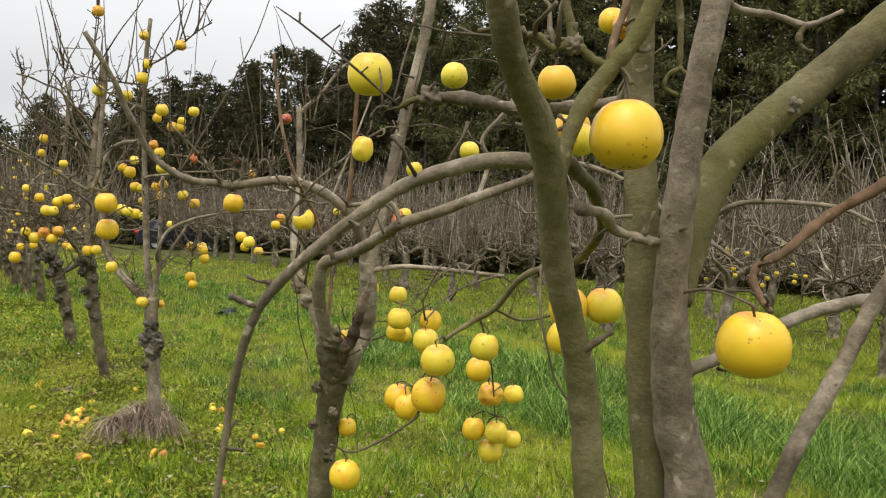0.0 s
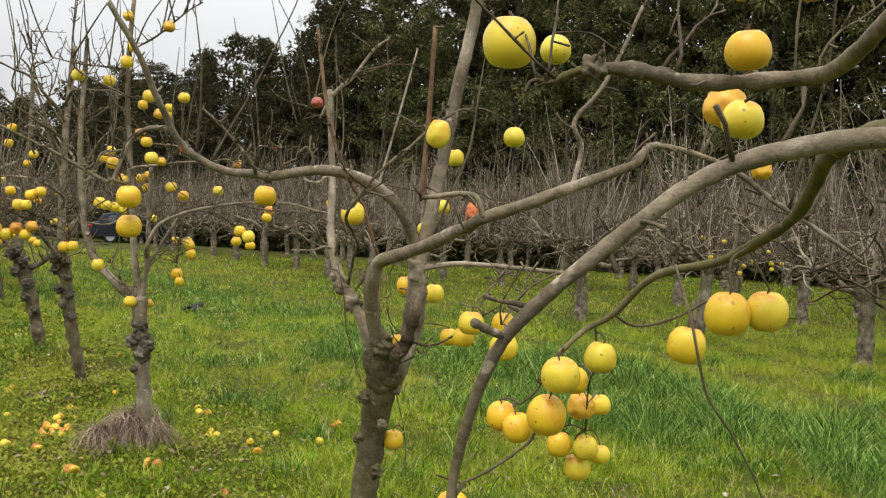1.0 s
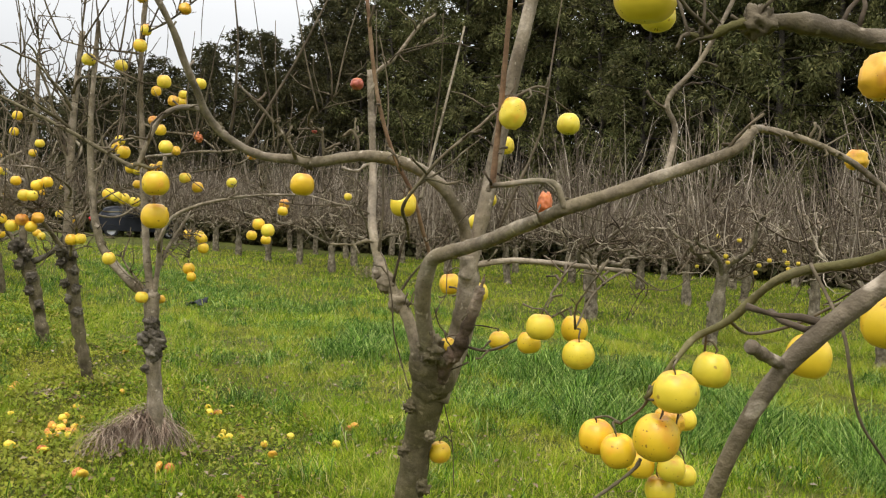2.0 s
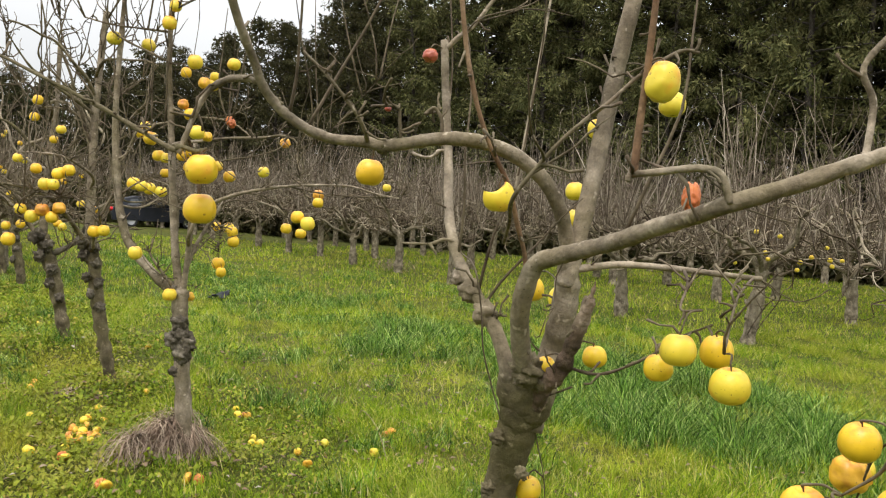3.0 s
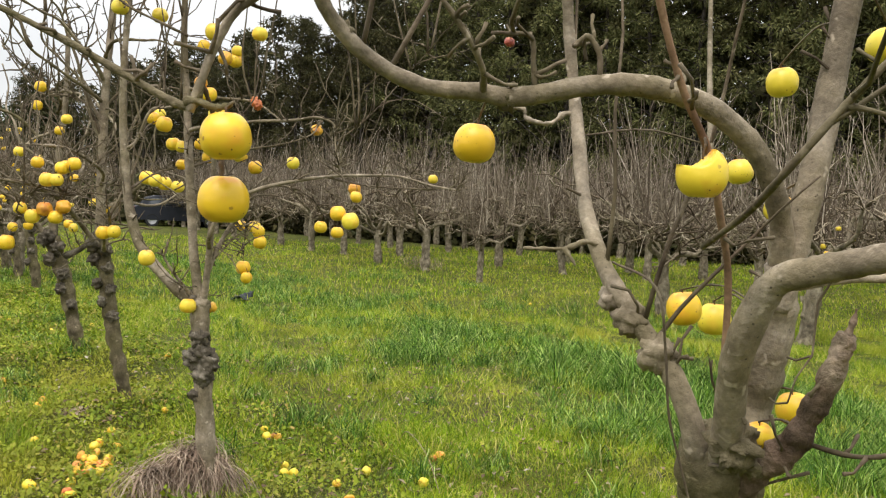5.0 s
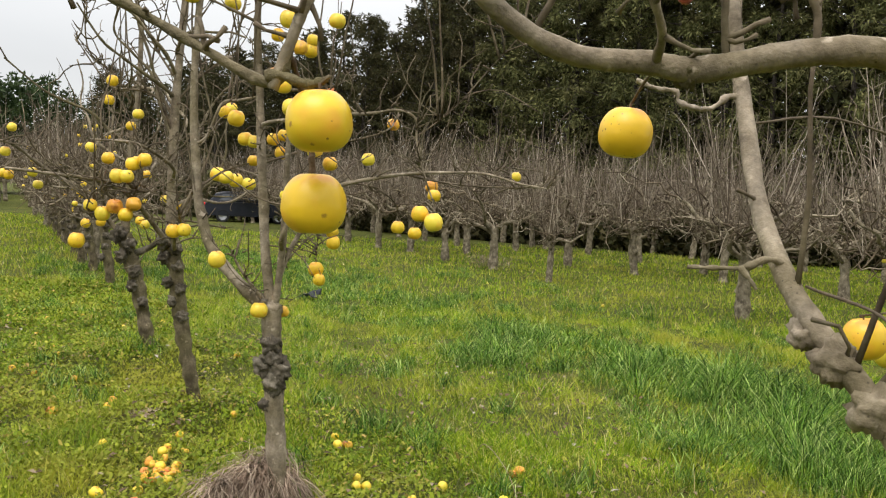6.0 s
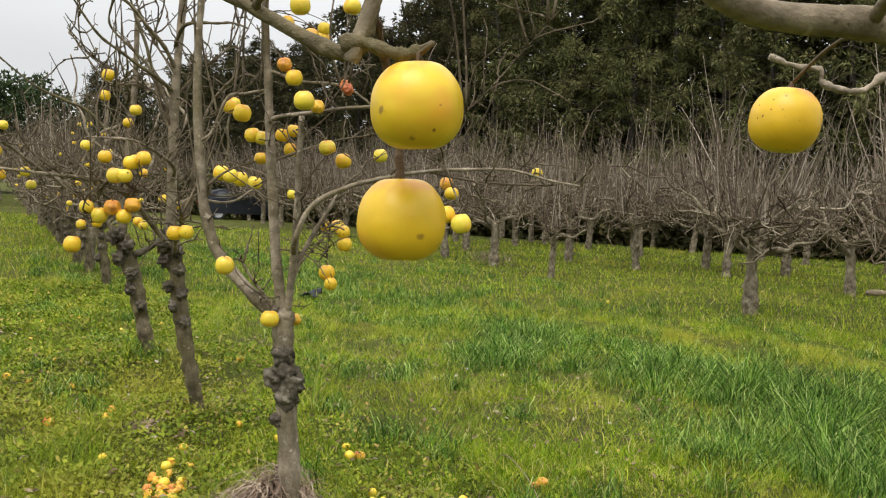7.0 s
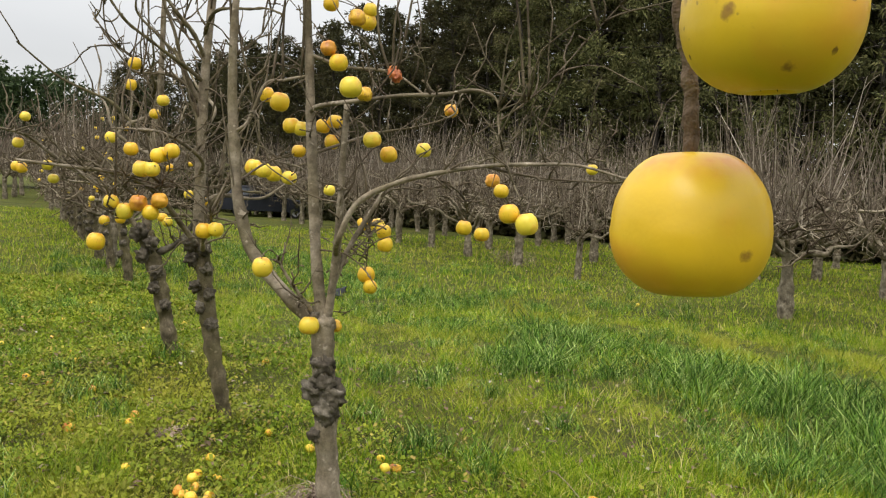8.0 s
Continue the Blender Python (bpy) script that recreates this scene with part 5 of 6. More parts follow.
fruit(B, [(-0.605, 3.164, 1.873, 0.042)], "r")
fruit(B, [(0.728, 2.644, 1.676, 0.06)], "b")

# tree C, the next one, with burls on its trunk and a straw tuft round its foot
C = Tree((-1.85, 5.45), "bare apple tree on a burled trunk bearing many yellow apples")
C.limb([(-1.82, 5.45, -0.1), (-1.826, 5.45, 0.2), (-1.842, 5.45, 0.42), (-1.858, 5.45, 0.62), (-1.87, 5.45, 0.78), (-1.878, 5.45, 0.92)], 0.043, 0.042, bark_smooth, "trunk", 18, 0.06, per=9, lumpy=0.2)
C.limb([(-1.875, 5.46, 0.84), (-1.905, 5.50, 0.89), (-2.049, 5.520, 1.016), (-2.179, 5.520, 1.164), (-2.241, 5.520, 1.347), (-2.264, 5.520, 1.541), (-2.280, 5.520, 1.734), (-2.284, 5.520, 1.926), (-2.279, 5.520, 2.117), (-2.26, 5.52, 2.5)], 0.034, 0.014, bark_smooth, "limb", 10)
C.limb([(-1.875, 5.45, 0.86), (-1.885, 5.45, 0.95), (-1.914, 5.449, 1.164), (-1.938, 5.462, 1.403), (-1.961, 5.478, 1.643), (-1.980, 5.491, 1.883), (-2.002, 5.500, 2.122), (-2.0, 5.5, 2.45), (-1.98, 5.5, 2.75)], 0.029, 0.015, bark_smooth, "limb", 10)
C.limb([(-1.868, 5.45, 0.88), (-1.836, 5.422, 1.137), (-1.819, 5.387, 1.346), (-1.808, 5.353, 1.549), (-1.796, 5.325, 1.725)], 0.02, 0.0125, bark_smooth, "limb", 10)
C.limb([(-1.845, 5.43, 1.06), (-1.80, 5.45, 1.193), (-1.735, 5.47, 1.319), (-1.675, 5.49, 1.43)], 0.014, 0.009, bark_smooth)
C.limb([(-1.83, 5.40, 1.19), (-1.802, 5.300, 1.247), (-1.736, 5.280, 1.380), (-1.598, 5.280, 1.459), (-1.444, 5.280, 1.503), (-1.290, 5.280, 1.532), (-1.134, 5.280, 1.545), (-0.979, 5.280, 1.548), (-0.831, 5.280, 1.515), (-0.72, 5.28, 1.50)], 0.014, 0.0035, bark_smooth)
C.limb([(-1.30, 5.28, 1.531), (-1.20, 5.3, 1.512), (-1.05, 5.35, 1.498), (-0.85, 5.4, 1.50), (-0.68, 5.45, 1.525)], 0.006, 0.0025, bark_twig)
C.limb([(-1.975, 5.49, 1.70), (-1.918, 5.420, 1.724), (-1.763, 5.351, 1.741), (-1.612, 5.337, 1.764), (-1.461, 5.320, 1.773), (-1.34, 5.305, 1.79), (-1.268, 5.300, 1.755), (-1.258, 5.280, 1.663), (-1.218, 5.260, 1.525), (-1.160, 5.2, 1.40)], 0.010, 0.0035, bark_smooth, rough=0.3)
C.limb([(-1.27, 5.29, 1.68), (-1.20, 5.28, 1.73), (-1.10, 5.28, 1.82), (-0.96, 5.28, 1.99), (-0.84, 5.28, 2.13)], 0.004, 0.0022, bark_twig)
C.limb([(-1.985, 5.49, 1.92), (-1.86, 5.5, 1.88), (-1.79, 5.50, 1.875), (-1.70, 5.50, 1.87), (-1.62, 5.50, 1.84), (-1.53, 5.48, 1.775)], 0.008, 0.005, bark_smooth, rough=0.3)
C.limb([(-2.27, 5.52, 1.62), (-2.21, 5.50, 1.66), (-2.15, 5.50, 1.80), (-2.08, 5.50, 1.82), (-1.98, 5.49, 1.84)], 0.009, 0.006, bark_smooth, rough=0.3)
C.limb([(-1.95, 5.47, 1.55), (-1.80, 5.9, 1.66), (-1.61, 5.9, 1.70), (-1.47, 5.95, 1.76), (-1.50, 6.4, 1.86)], 0.007, 0.003, bark_twig, rough=0.3)
C.limb([(-1.52, 5.28, 1.485), (-1.45, 5.45, 1.47), (-1.39, 5.6, 1.42), (-1.38, 5.8, 1.36)], 0.005, 0.003, bark_twig)
C.limb([(-2.25, 5.52, 1.43), (-2.2, 5.7, 1.51), (-2.11, 5.80, 1.56), (-1.97, 5.80, 1.59)], 0.006, 0.003, bark_twig)
C.limb([(-1.89, 5.45, 0.93), (-1.96, 5.40, 1.03), (-2.02, 5.40, 1.11), (-2.05, 5.40, 1.17)], 0.010, 0.005, bark_smooth, rough=0.3)
C.limb([(-2.0, 5.5, 2.32), (-2.17, 5.50, 2.33), (-2.31, 5.50, 2.34), (-2.46, 5.50, 2.37)], 0.007, 0.004, bark_twig, rough=0.3)
C.limb([(-1.99, 5.5, 2.40), (-1.95, 5.40, 2.42), (-1.78, 5.30, 2.49), (-1.61, 5.30, 2.64), (-1.52, 5.30, 2.70)], 0.009, 0.004, bark_gnarled, rough=0.3)
C.limb([(-1.98, 5.49, 2.15), (-2.1, 5.45, 2.2), (-2.25, 5.45, 2.27), (-2.32, 5.45, 2.36), (-2.30, 5.42, 2.65), (-2.28, 5.4, 2.85)], 0.008, 0.003, bark_twig, rough=0.3)
C.limb([(-1.78, 5.40, 1.29), (-1.80, 5.9, 1.27), (-1.84, 6.15, 1.27)], 0.005, 0.002, bark_twig)
C.limb([(-1.84, 6.15, 1.27), (-1.85, 6.19, 1.2), (-1.856, 6.195, 1.09)], 0.002, 0.0016, bark_twig)
C.limb([(-1.96, 5.47, 1.45), (-2.1, 5.9, 1.5), (-2.3, 6.3, 1.53), (-2.5, 6.6, 1.56)], 0.006, 0.003, bark_twig, rough=0.3)
C.limb([(-1.26, 5.27, 1.60), (-1.28, 5.7, 1.57), (-1.28, 6.2, 1.54), (-1.3, 6.6, 1.57)], 0.004, 0.002, bark_twig)
C.limb([(-0.98, 5.28, 1.548), (-0.88, 5.9, 1.60), (-0.84, 6.4, 1.62)], 0.003, 0.002, bark_twig)
C.knots([(-1.868, 5.43, 0.765, 0.042), (-1.858, 5.425, 0.705, 0.04), (-1.832, 5.435, 0.655, 0.05), (-1.897, 5.435, 0.668, 0.047), (-1.845, 5.425, 0.595, 0.046), (-1.882, 5.43, 0.50, 0.029), (-1.905, 5.45, 0.94, 0.034)], None, "burl", 0.55)
C.knots([(-1.876, 5.452, 0.915, 0.043)], bark_smooth, "knot", 0.35)
C.spurs(150, 51, (0.02, 0.09), 0.0034)
C.spurs(130, 52, (0.12, 0.42), 0.003)
C.shoots(30, 53, (0.35, 0.9), bark_twig, 0.0058, [1, 2, 8, 9, 10, 15, 16, 17])
fruit(C, [(-2.032, 5.165, 1.148, 0.070), (-1.917, 5.395, 0.918, 0.075), (-1.766, 5.225, 1.774, 0.078), (-2.153, 5.715, 1.760, 0.078), (-2.22, 5.75, 1.79, 0.063), (-1.647, 6.45, 1.628, 0.074)])
fruit(C, [(-1.203, 5.0, 1.379, 0.065), (-1.147, 4.96, 1.351, 0.070), (-1.398, 5.91, 1.287, 0.066), (-1.327, 6.03, 1.257, 0.068), (-1.257, 6.24, 1.449, 0.070)])
fruit(C, [(-1.855, 6.191, 1.034, 0.080), (-1.826, 6.15, 0.983, 0.063), (-1.858, 6.45, 1.251, 0.074), (-1.80, 6.30, 1.23, 0.070), (-1.79, 6.30, 1.17, 0.074), (-1.90, 6.30, 1.26, 0.060)])
fruit(C, [(-2.5, 6.49, 1.505, 0.085), (-2.405, 6.52, 1.477, 0.080), (-2.289, 6.39, 1.461, 0.075), (-2.42, 6.40, 1.49, 0.078), (-2.09, 6.40, 1.41, 0.056)])
fruit(C, [(-1.85, 5.40, 1.88, 0.068), (-1.91, 5.50, 2.11, 0.058), (-2.03, 5.60, 1.65, 0.063), (-2.07, 5.60, 1.66, 0.068), (-1.97, 5.70, 1.67, 0.060), (-1.92, 5.70, 1.69, 0.060)])
fruit(C, [(-1.75, 5.60, 1.62, 0.071), (-1.70, 5.70, 1.57, 0.069), (-2.09, 5.80, 1.57, 0.058), (-1.93, 5.70, 1.61, 0.060), (-1.78, 5.60, 2.11, 0.055), (-1.789, 5.608, 2.068, 0.066)])
fruit(C, [(-2.30, 5.50, 2.27, 0.078), (-1.98, 5.40, 2.35, 0.075), (-1.95, 5.40, 2.44, 0.063), (-2.15, 5.60, 2.26, 0.075), (-1.61, 5.30, 2.14, 0.068), (-1.81, 5.30, 2.14, 0.078)])
fruit(C, [(-1.89, 5.40, 1.93, 0.058), (-1.81, 5.50, 2.06, 0.066), (-1.73, 5.30, 1.76, 0.055), (-1.86, 5.58, 0.89, 0.055), (-2.28, 5.40, 2.76, 0.075), (-1.98, 5.40, 2.62, 0.063), (-1.71, 5.30, 2.55, 0.07)], "b")
fruit(C, [(-1.313, 6.70, 1.500, 0.078), (-1.531, 6.54, 1.831, 0.07)], "b")
fruit(C, [(-0.836, 6.43, 1.573, 0.056)], "g")
fruit(C, [(-1.66, 5.5, 1.86, 0.05)], "s", 40)

# trees D and E: short cankered trunks with low crowns of fruit
D = Tree((-2.86, 7.18), "old apple tree with a lumpy cankered trunk and low fruiting limbs")
D.limb([(-2.85, 7.18, -0.05), (-2.86, 7.18, 0.11), (-2.91, 7.18, 0.32), (-2.95, 7.18, 0.55), (-2.98, 7.18, 0.72), (-3.00, 7.18, 0.89), (-3.04, 7.18, 1.09)], 0.043, 0.05, bark_trunk, "trunk", 18, 0.1, per=9, lumpy=0.35)
D.limb([(-3.02, 7.18, 0.98), (-3.04, 7.18, 1.09), (-3.04, 7.18, 1.39), (-3.04, 7.18, 1.72), (-3.03, 7.18, 2.04), (-3.01, 7.18, 2.34), (-2.98, 7.18, 2.75)], 0.043, 0.024, bark_smooth, "limb", 10, 0.2)
D.limb([(-3.03, 7.16, 1.03), (-3.10, 7.0, 1.2), (-3.13, 6.8, 1.34), (-3.20, 6.6, 1.425), (-3.27, 6.45, 1.45), (-3.40, 6.4, 1.46), (-3.66, 6.35, 1.48)], 0.022, 0.008, bark_smooth, "limb", 9, 0.3)
D.limb([(-3.04, 7.17, 1.45), (-2.96, 7.0, 1.53), (-2.97, 6.8, 1.60), (-3.04, 6.65, 1.66), (-3.14, 6.6, 1.67), (-3.30, 6.6, 1.67)], 0.016, 0.006, bark_smooth, "limb", 8, 0.3)
D.limb([(-3.04, 7.18, 1.06), (-2.98, 7.30, 1.3), (-2.94, 7.30, 1.63), (-2.90, 7.30, 1.83), (-2.81, 7.30, 2.00), (-2.70, 7.30, 2.12)], 0.02, 0.006, bark_smooth, "limb", 8, 0.3)
D.limb([(-3.04, 7.18, 1.75), (-3.11, 7.10, 1.96), (-3.25, 7.10, 2.02), (-3.42, 7.10, 2.03), (-3.55, 7.10, 2.17), (-3.68, 7.10, 2.35)], 0.012, 0.004, bark_twig, "limb", 8, 0.3)
D.limb([(-3.04, 7.18, 1.95), (-2.9, 7.2, 2.12), (-2.72, 7.25, 2.3), (-2.62, 7.25, 2.6)], 0.010, 0.004, bark_twig, "limb", 8, 0.3)
D.limb([(-3.03, 7.18, 2.1), (-3.18, 7.2, 2.3), (-3.3, 7.2, 2.55), (-3.33, 7.2, 2.85)], 0.010, 0.004, bark_twig, "limb", 8, 0.3)
D.limb([(-3.0, 7.15, 1.0), (-2.9, 6.9, 1.12), (-2.75, 6.6, 1.22), (-2.68, 6.4, 1.27)], 0.016, 0.006, bark_smooth, "limb", 8, 0.3)
D.limb([(-3.13, 6.8, 1.34), (-3.0, 6.55, 1.38), (-2.93, 6.4, 1.4)], 0.008, 0.004, bark_twig, "limb", 8, 0.3)
D.limb([(-3.2, 6.6, 1.42), (-3.16, 6.4, 1.33), (-3.15, 6.32, 1.2)], 0.006, 0.003, bark_twig, "limb", 8, 0.3)
D.knots([(-2.93, 7.14, 0.58, 0.036), (-3.0, 7.14, 0.68, 0.032), (-2.95, 7.14, 0.76, 0.034), (-3.03, 7.14, 0.80, 0.036), (-2.97, 7.14, 0.90, 0.034), (-3.06, 7.14, 0.96, 0.04), (-2.98, 7.14, 1.02, 0.034), (-3.07, 7.13, 1.06, 0.042)])
D.spurs(90, 61, (0.03, 0.1), 0.004)
D.spurs(120, 62, (0.15, 0.5), 0.0046)
dr = random.Random(64)
for k in range(9):
    a = 0.7 * k
    D.limb(crooked(dr, (-3.035, 7.18, 1.15 + 0.14 * k), (math.cos(a), math.sin(a), dr.uniform(0.1, 0.7)), dr.uniform(0.6, 1.15), 6, 0.3), 0.015, 0.006, bark_smooth if k % 2 else bark_trunk, "limb", 8, 0.35)
D.shoots(22, 63, (0.4, 0.9), bark_twig, 0.0065)

fruit(D, [(-3.165, 6.35, 1.3, 0.075), (-3.095, 6.35, 1.256, 0.083), (-2.963, 6.35, 1.256, 0.079), (-3.192, 6.262, 1.107, 0.087), (-3.016, 6.35, 1.467, 0.083), (-2.963, 6.35, 1.467, 0.079)])
fruit(D, [(-3.025, 6.35, 1.3, 0.087), (-2.919, 6.35, 1.317, 0.083)], "b")
fruit(D, [(-2.731, 6.45, 1.176, 0.083), (-2.669, 6.45, 1.185, 0.079), (-2.977, 6.45, 1.537, 0.079), (-2.907, 6.45, 1.564, 0.079), (-2.968, 6.494, 1.546, 0.079), (-3.118, 6.45, 1.564, 0.071)])
fruit(D, [(-3.29, 7.10, 1.79, 0.063), (-3.50, 7.00, 1.64, 0.068), (-3.39, 7.00, 1.94, 0.068), (-2.58, 6.92, 1.912, 0.075), (-3.37, 7.0, 2.06, 0.074), (-3.2, 7.0, 1.86, 0.07)])
E_tree = Tree((-3.87, 8.8), "old apple tree with a dark cankered trunk and spreading limbs")
E_tree.limb([(-3.86, 8.8, -0.05), (-3.86, 8.80, 0.10), (-3.92, 8.80, 0.32), (-3.96, 8.80, 0.54), (-4.03, 8.80, 0.76), (-4.10, 8.80, 0.98)], 0.055, 0.064, bark_trunk, "trunk", 18, 0.1, per=9, lumpy=0.4)
E_tree.limb([(-4.08, 8.80, 0.9), (-4.26, 8.70, 1.18), (-4.42, 8.60, 1.35), (-4.58, 8.40, 1.50), (-4.73, 8.20, 1.67), (-4.81, 8.00, 1.71)], 0.03, 0.010, bark_smooth, "limb", 9, 0.3)
E_tree.limb([(-4.0, 8.80, 0.82), (-3.85, 8.80, 0.90), (-3.75, 8.80, 1.01), (-3.68, 8.80, 1.2), (-3.66, 8.8, 1.6)], 0.035, 0.010, bark_gnarled, "limb", 9, 0.4)
E_tree.limb([(-4.09, 8.80, 0.92), (-4.09, 8.80, 1.34), (-4.05, 8.80, 1.79), (-4.01, 8.80, 2.23), (-4.0, 8.80, 2.8)], 0.043, 0.022, bark_smooth, "limb", 9, 0.2)
E_tree.limb([(-4.09, 8.80, 1.2), (-4.3, 8.6, 1.4), (-4.6, 8.5, 1.48), (-4.95, 8.4, 1.47)], 0.016, 0.006, bark_twig, "limb", 8, 0.3)
E_tree.limb([(-4.06, 8.80, 1.6), (-3.8, 8.8, 1.9), (-3.6, 8.8, 2.1), (-3.5, 8.8, 2.5)], 0.014, 0.005, bark_twig, "limb", 8, 0.3)
E_tree.limb([(-4.03, 8.80, 2.0), (-4.2, 8.8, 2.3), (-4.4, 8.7, 2.5), (-4.45, 8.7, 2.9)], 0.012, 0.005, bark_twig, "limb", 8, 0.3)
E_tree.knots([(-3.9, 8.74, 0.42, 0.04), (-3.99, 8.74, 0.55, 0.044), (-3.97, 8.73, 0.68, 0.046), (-4.09, 8.73, 0.80, 0.05), (-4.02, 8.73, 0.90, 0.05), (-4.12, 8.73, 0.98, 0.058)])
E_tree.spurs(80, 71, (0.04, 0.12), 0.005)
E_tree.spurs(110, 72, (0.2, 0.55), 0.0055)
for k in range(8):
    a = 0.8 * k + 0.3
    E_tree.limb(crooked(dr, (-4.08, 8.8, 1.15 + 0.15 * k), (math.cos(a), math.sin(a), dr.uniform(0.1, 0.7)), dr.uniform(0.6, 1.2), 6, 0.3), 0.017, 0.007, bark_smooth if k % 2 else bark_trunk, "limb", 8, 0.35)
E_tree.shoots(12, 73, (0.4, 0.9), bark_twig, 0.007)
fruit(E_tree, [(-4.87, 8.30, 1.45, 0.08), (-4.83, 8.30, 1.44, 0.08), (-4.70, 8.50, 1.37, 0.08), (-4.75, 8.20, 1.81, 0.074), (-4.80, 8.20, 1.62, 0.08), (-4.34, 8.60, 1.07, 0.08), (-4.21, 8.60, 1.09, 0.08)])
fruit(E_tree, [(-3.92, 8.70, 1.11, 0.08), (-3.88, 8.70, 1.08, 0.08), (-4.69, 8.40, 1.47, 0.08), (-3.75, 8.78, 1.3, 0.075), (-3.62, 8.75, 1.25, 0.075), (-3.9, 8.75, 1.5, 0.07)])


def far_apple_tree(at, seed, label):
    """A tree farther along the row."""
    r = random.Random(seed)
    t = Tree(at, label)
    x, y, z = t.base
    t.limb([(x, y, z - 0.05), (x - 0.04, y, z + 0.3), (x - 0.1, y, z + 0.6), (x - 0.14, y, z + 0.9)], 0.06, 0.06, bark_trunk, "trunk", 12, 0.15, lumpy=0.5)
    for k in range(5):
        a = 1.25 * k + r.uniform(-0.4, 0.4)
        out = r.uniform(0.4, 1.0)
        t.limb([(x - 0.13, y, z + r.uniform(0.75, 0.9)), (x + 0.4 * out * math.cos(a), y + 0.4 * out * math.sin(a), z + r.uniform(1.1, 1.4)), (x + out * math.cos(a), y + out * math.sin(a), z + r.uniform(1.3, 1.9)), (x + 1.3 * out * math.cos(a), y + 1.3 * out * math.sin(a), z + r.uniform(1.4, 2.4))], 0.03, 0.007, bark_smooth if k % 2 else bark_twig, "limb", 7, 0.3)
    t.limb([(x - 0.13, y, z + 0.8), (x - 0.1, y, z + 1.5), (x - 0.05, y, z + 2.2), (x, y, z + 2.8)], 0.03, 0.010, bark_smooth, "limb", 7, 0.2)
    t.knots([(x - 0.09 + r.uniform(-0.04, 0.04), y - 0.06, z + q, 0.045) for q in (0.4, 0.55, 0.7, 0.85)])
    t.spurs(110, seed + 1, (0.15, 0.6), 0.0068)
    t.shoots(30, seed + 2, (0.4, 1.1), bark_twig, 0.0075)
    spots = []
    for k in range(14):
        path, rad = r.choice(t.paths[1:])
        p = path[r.randrange(len(path) // 3, len(path))]
        spots.append((p[0] + r.uniform(-0.06, 0.06), p[1] + r.uniform(-0.06, 0.06), p[2] - r.uniform(0.06, 0.22), r.uniform(0.065, 0.082)))
    fruit(t, spots)
    return t


for k, at in enumerate(((-6.45, 13.5), (-7.55, 15.2), (-8.9, 17.4), (-10.1, 19.4), (-11.4, 21.5), (-12.7, 23.6), (-14.0, 25.7), (-15.3, 27.8))):
    far_apple_tree(at, 200 + 7 * k, "old apple tree with a dark trunk and scattered yellow fruit")

# bare trees that fill the near row farther on
r = random.Random(15)
for k in range(16):
    p = (-8.2 - 1.27 * k + r.uniform(-0.2, 0.2), 16.3 + 2.06 * k + r.uniform(-0.2, 0.2))
    m = pose(p[0], p[1], float(ground_z(*p)), 0, 0, r.uniform(0, 360)) @ Matrix.Diagonal((0.8, 0.8, r.uniform(0.78, 0.95), 1))
    copy_thing(row_trees[k % 6], m).matrix_basis = m

for tree, acc in APPLES.items():
    tagged(part("fruit_twig", acc, bark_twig, tree.ob), kind="stuff")

# small pale apples left on one tree of the first bare row
acc, rr = Acc(), random.Random(31)
for k in range(13):
    x, y, z, d = 4.9 + rr.gauss(0, 0.28), 12.8 + rr.gauss(0, 0.25), rr.uniform(0.85, 1.38), rr.uniform(0.06, 0.08)
    apple(np.array((x, y, z)), d, "g", 12, "small pale greenish-yellow apple on a bare unpruned tree", "hanging apples")
    acc.tube([(x, y, z + 0.4 * d), (x + rr.gauss(0, 0.03), y + rr.gauss(0, 0.03), z + 0.14), (x - 0.12, y + rr.gauss(0, 0.06), 1.5), (x - 0.3, y + 0.1, 1.62)], [0.003, 0.004, 0.006, 0.008], 4)
tagged(part("fruit_twig", acc, twig_tangle, fruiting_row_tree), kind="stuff")

# ---- windfalls ----
r = apple_rng


def windfalls(spots, kind, group="fallen apples"):
    for x, y in spots:
        d = r.uniform(0.044, 0.062)
        squash = 0.35 if kind == "s" else 0.6
        body = apple((x, y, float(ground_z(x, y)) + squash * d), d, kind, 70 if kind != "s" else 180, FALLEN[kind], group)
        if kind in "bs":
            body.matrix_basis = body.matrix_basis @ Matrix.Diagonal((1.15, 1.05, 0.62, 1))


windfalls([(-3.09, 6.42), (-3.40, 7.11), (-2.69, 6.36), (-1.86, 6.97), (-1.81, 6.80), (-2.52, 7.00), (-2.25, 6.89), (-5.69, 10.45), (-5.72, 10.32), (-5.34, 9.63), (-2.54, 6.13), (-2.57, 5.92), (-2.56, 5.69), (-2.73, 5.64), (-1.59, 6.21), (-1.56, 6.03)], "y")
windfalls([(-2.69, 6.30), (-2.61, 6.08), (-1.51, 6.04), (-1.13, 6.19), (-0.81, 6.03), (-1.83, 4.74), (-2.75, 5.65), (-2.49, 5.87), (0.9, 16.5), (-1.26, 5.90)], "g")
windfalls([(-3.45, 7.29), (-4.02, 7.89), (-2.58, 6.35), (-1.75, 6.84), (-2.51, 5.98), (-2.71, 6.16), (-2.47, 5.48), (-1.17, 5.66), (-0.72, 6.53), (-1.71, 5.12), (-4.58, 8.68), (-3.71, 7.01), (-2.08, 5.02), (-2.64, 6.2)], "b")
windfalls([(-2.66, 6.12), (-2.6, 6.0), (-2.53, 6.07), (-2.57, 5.97), (-2.63, 5.93), (-2.5, 6.02)], "b")
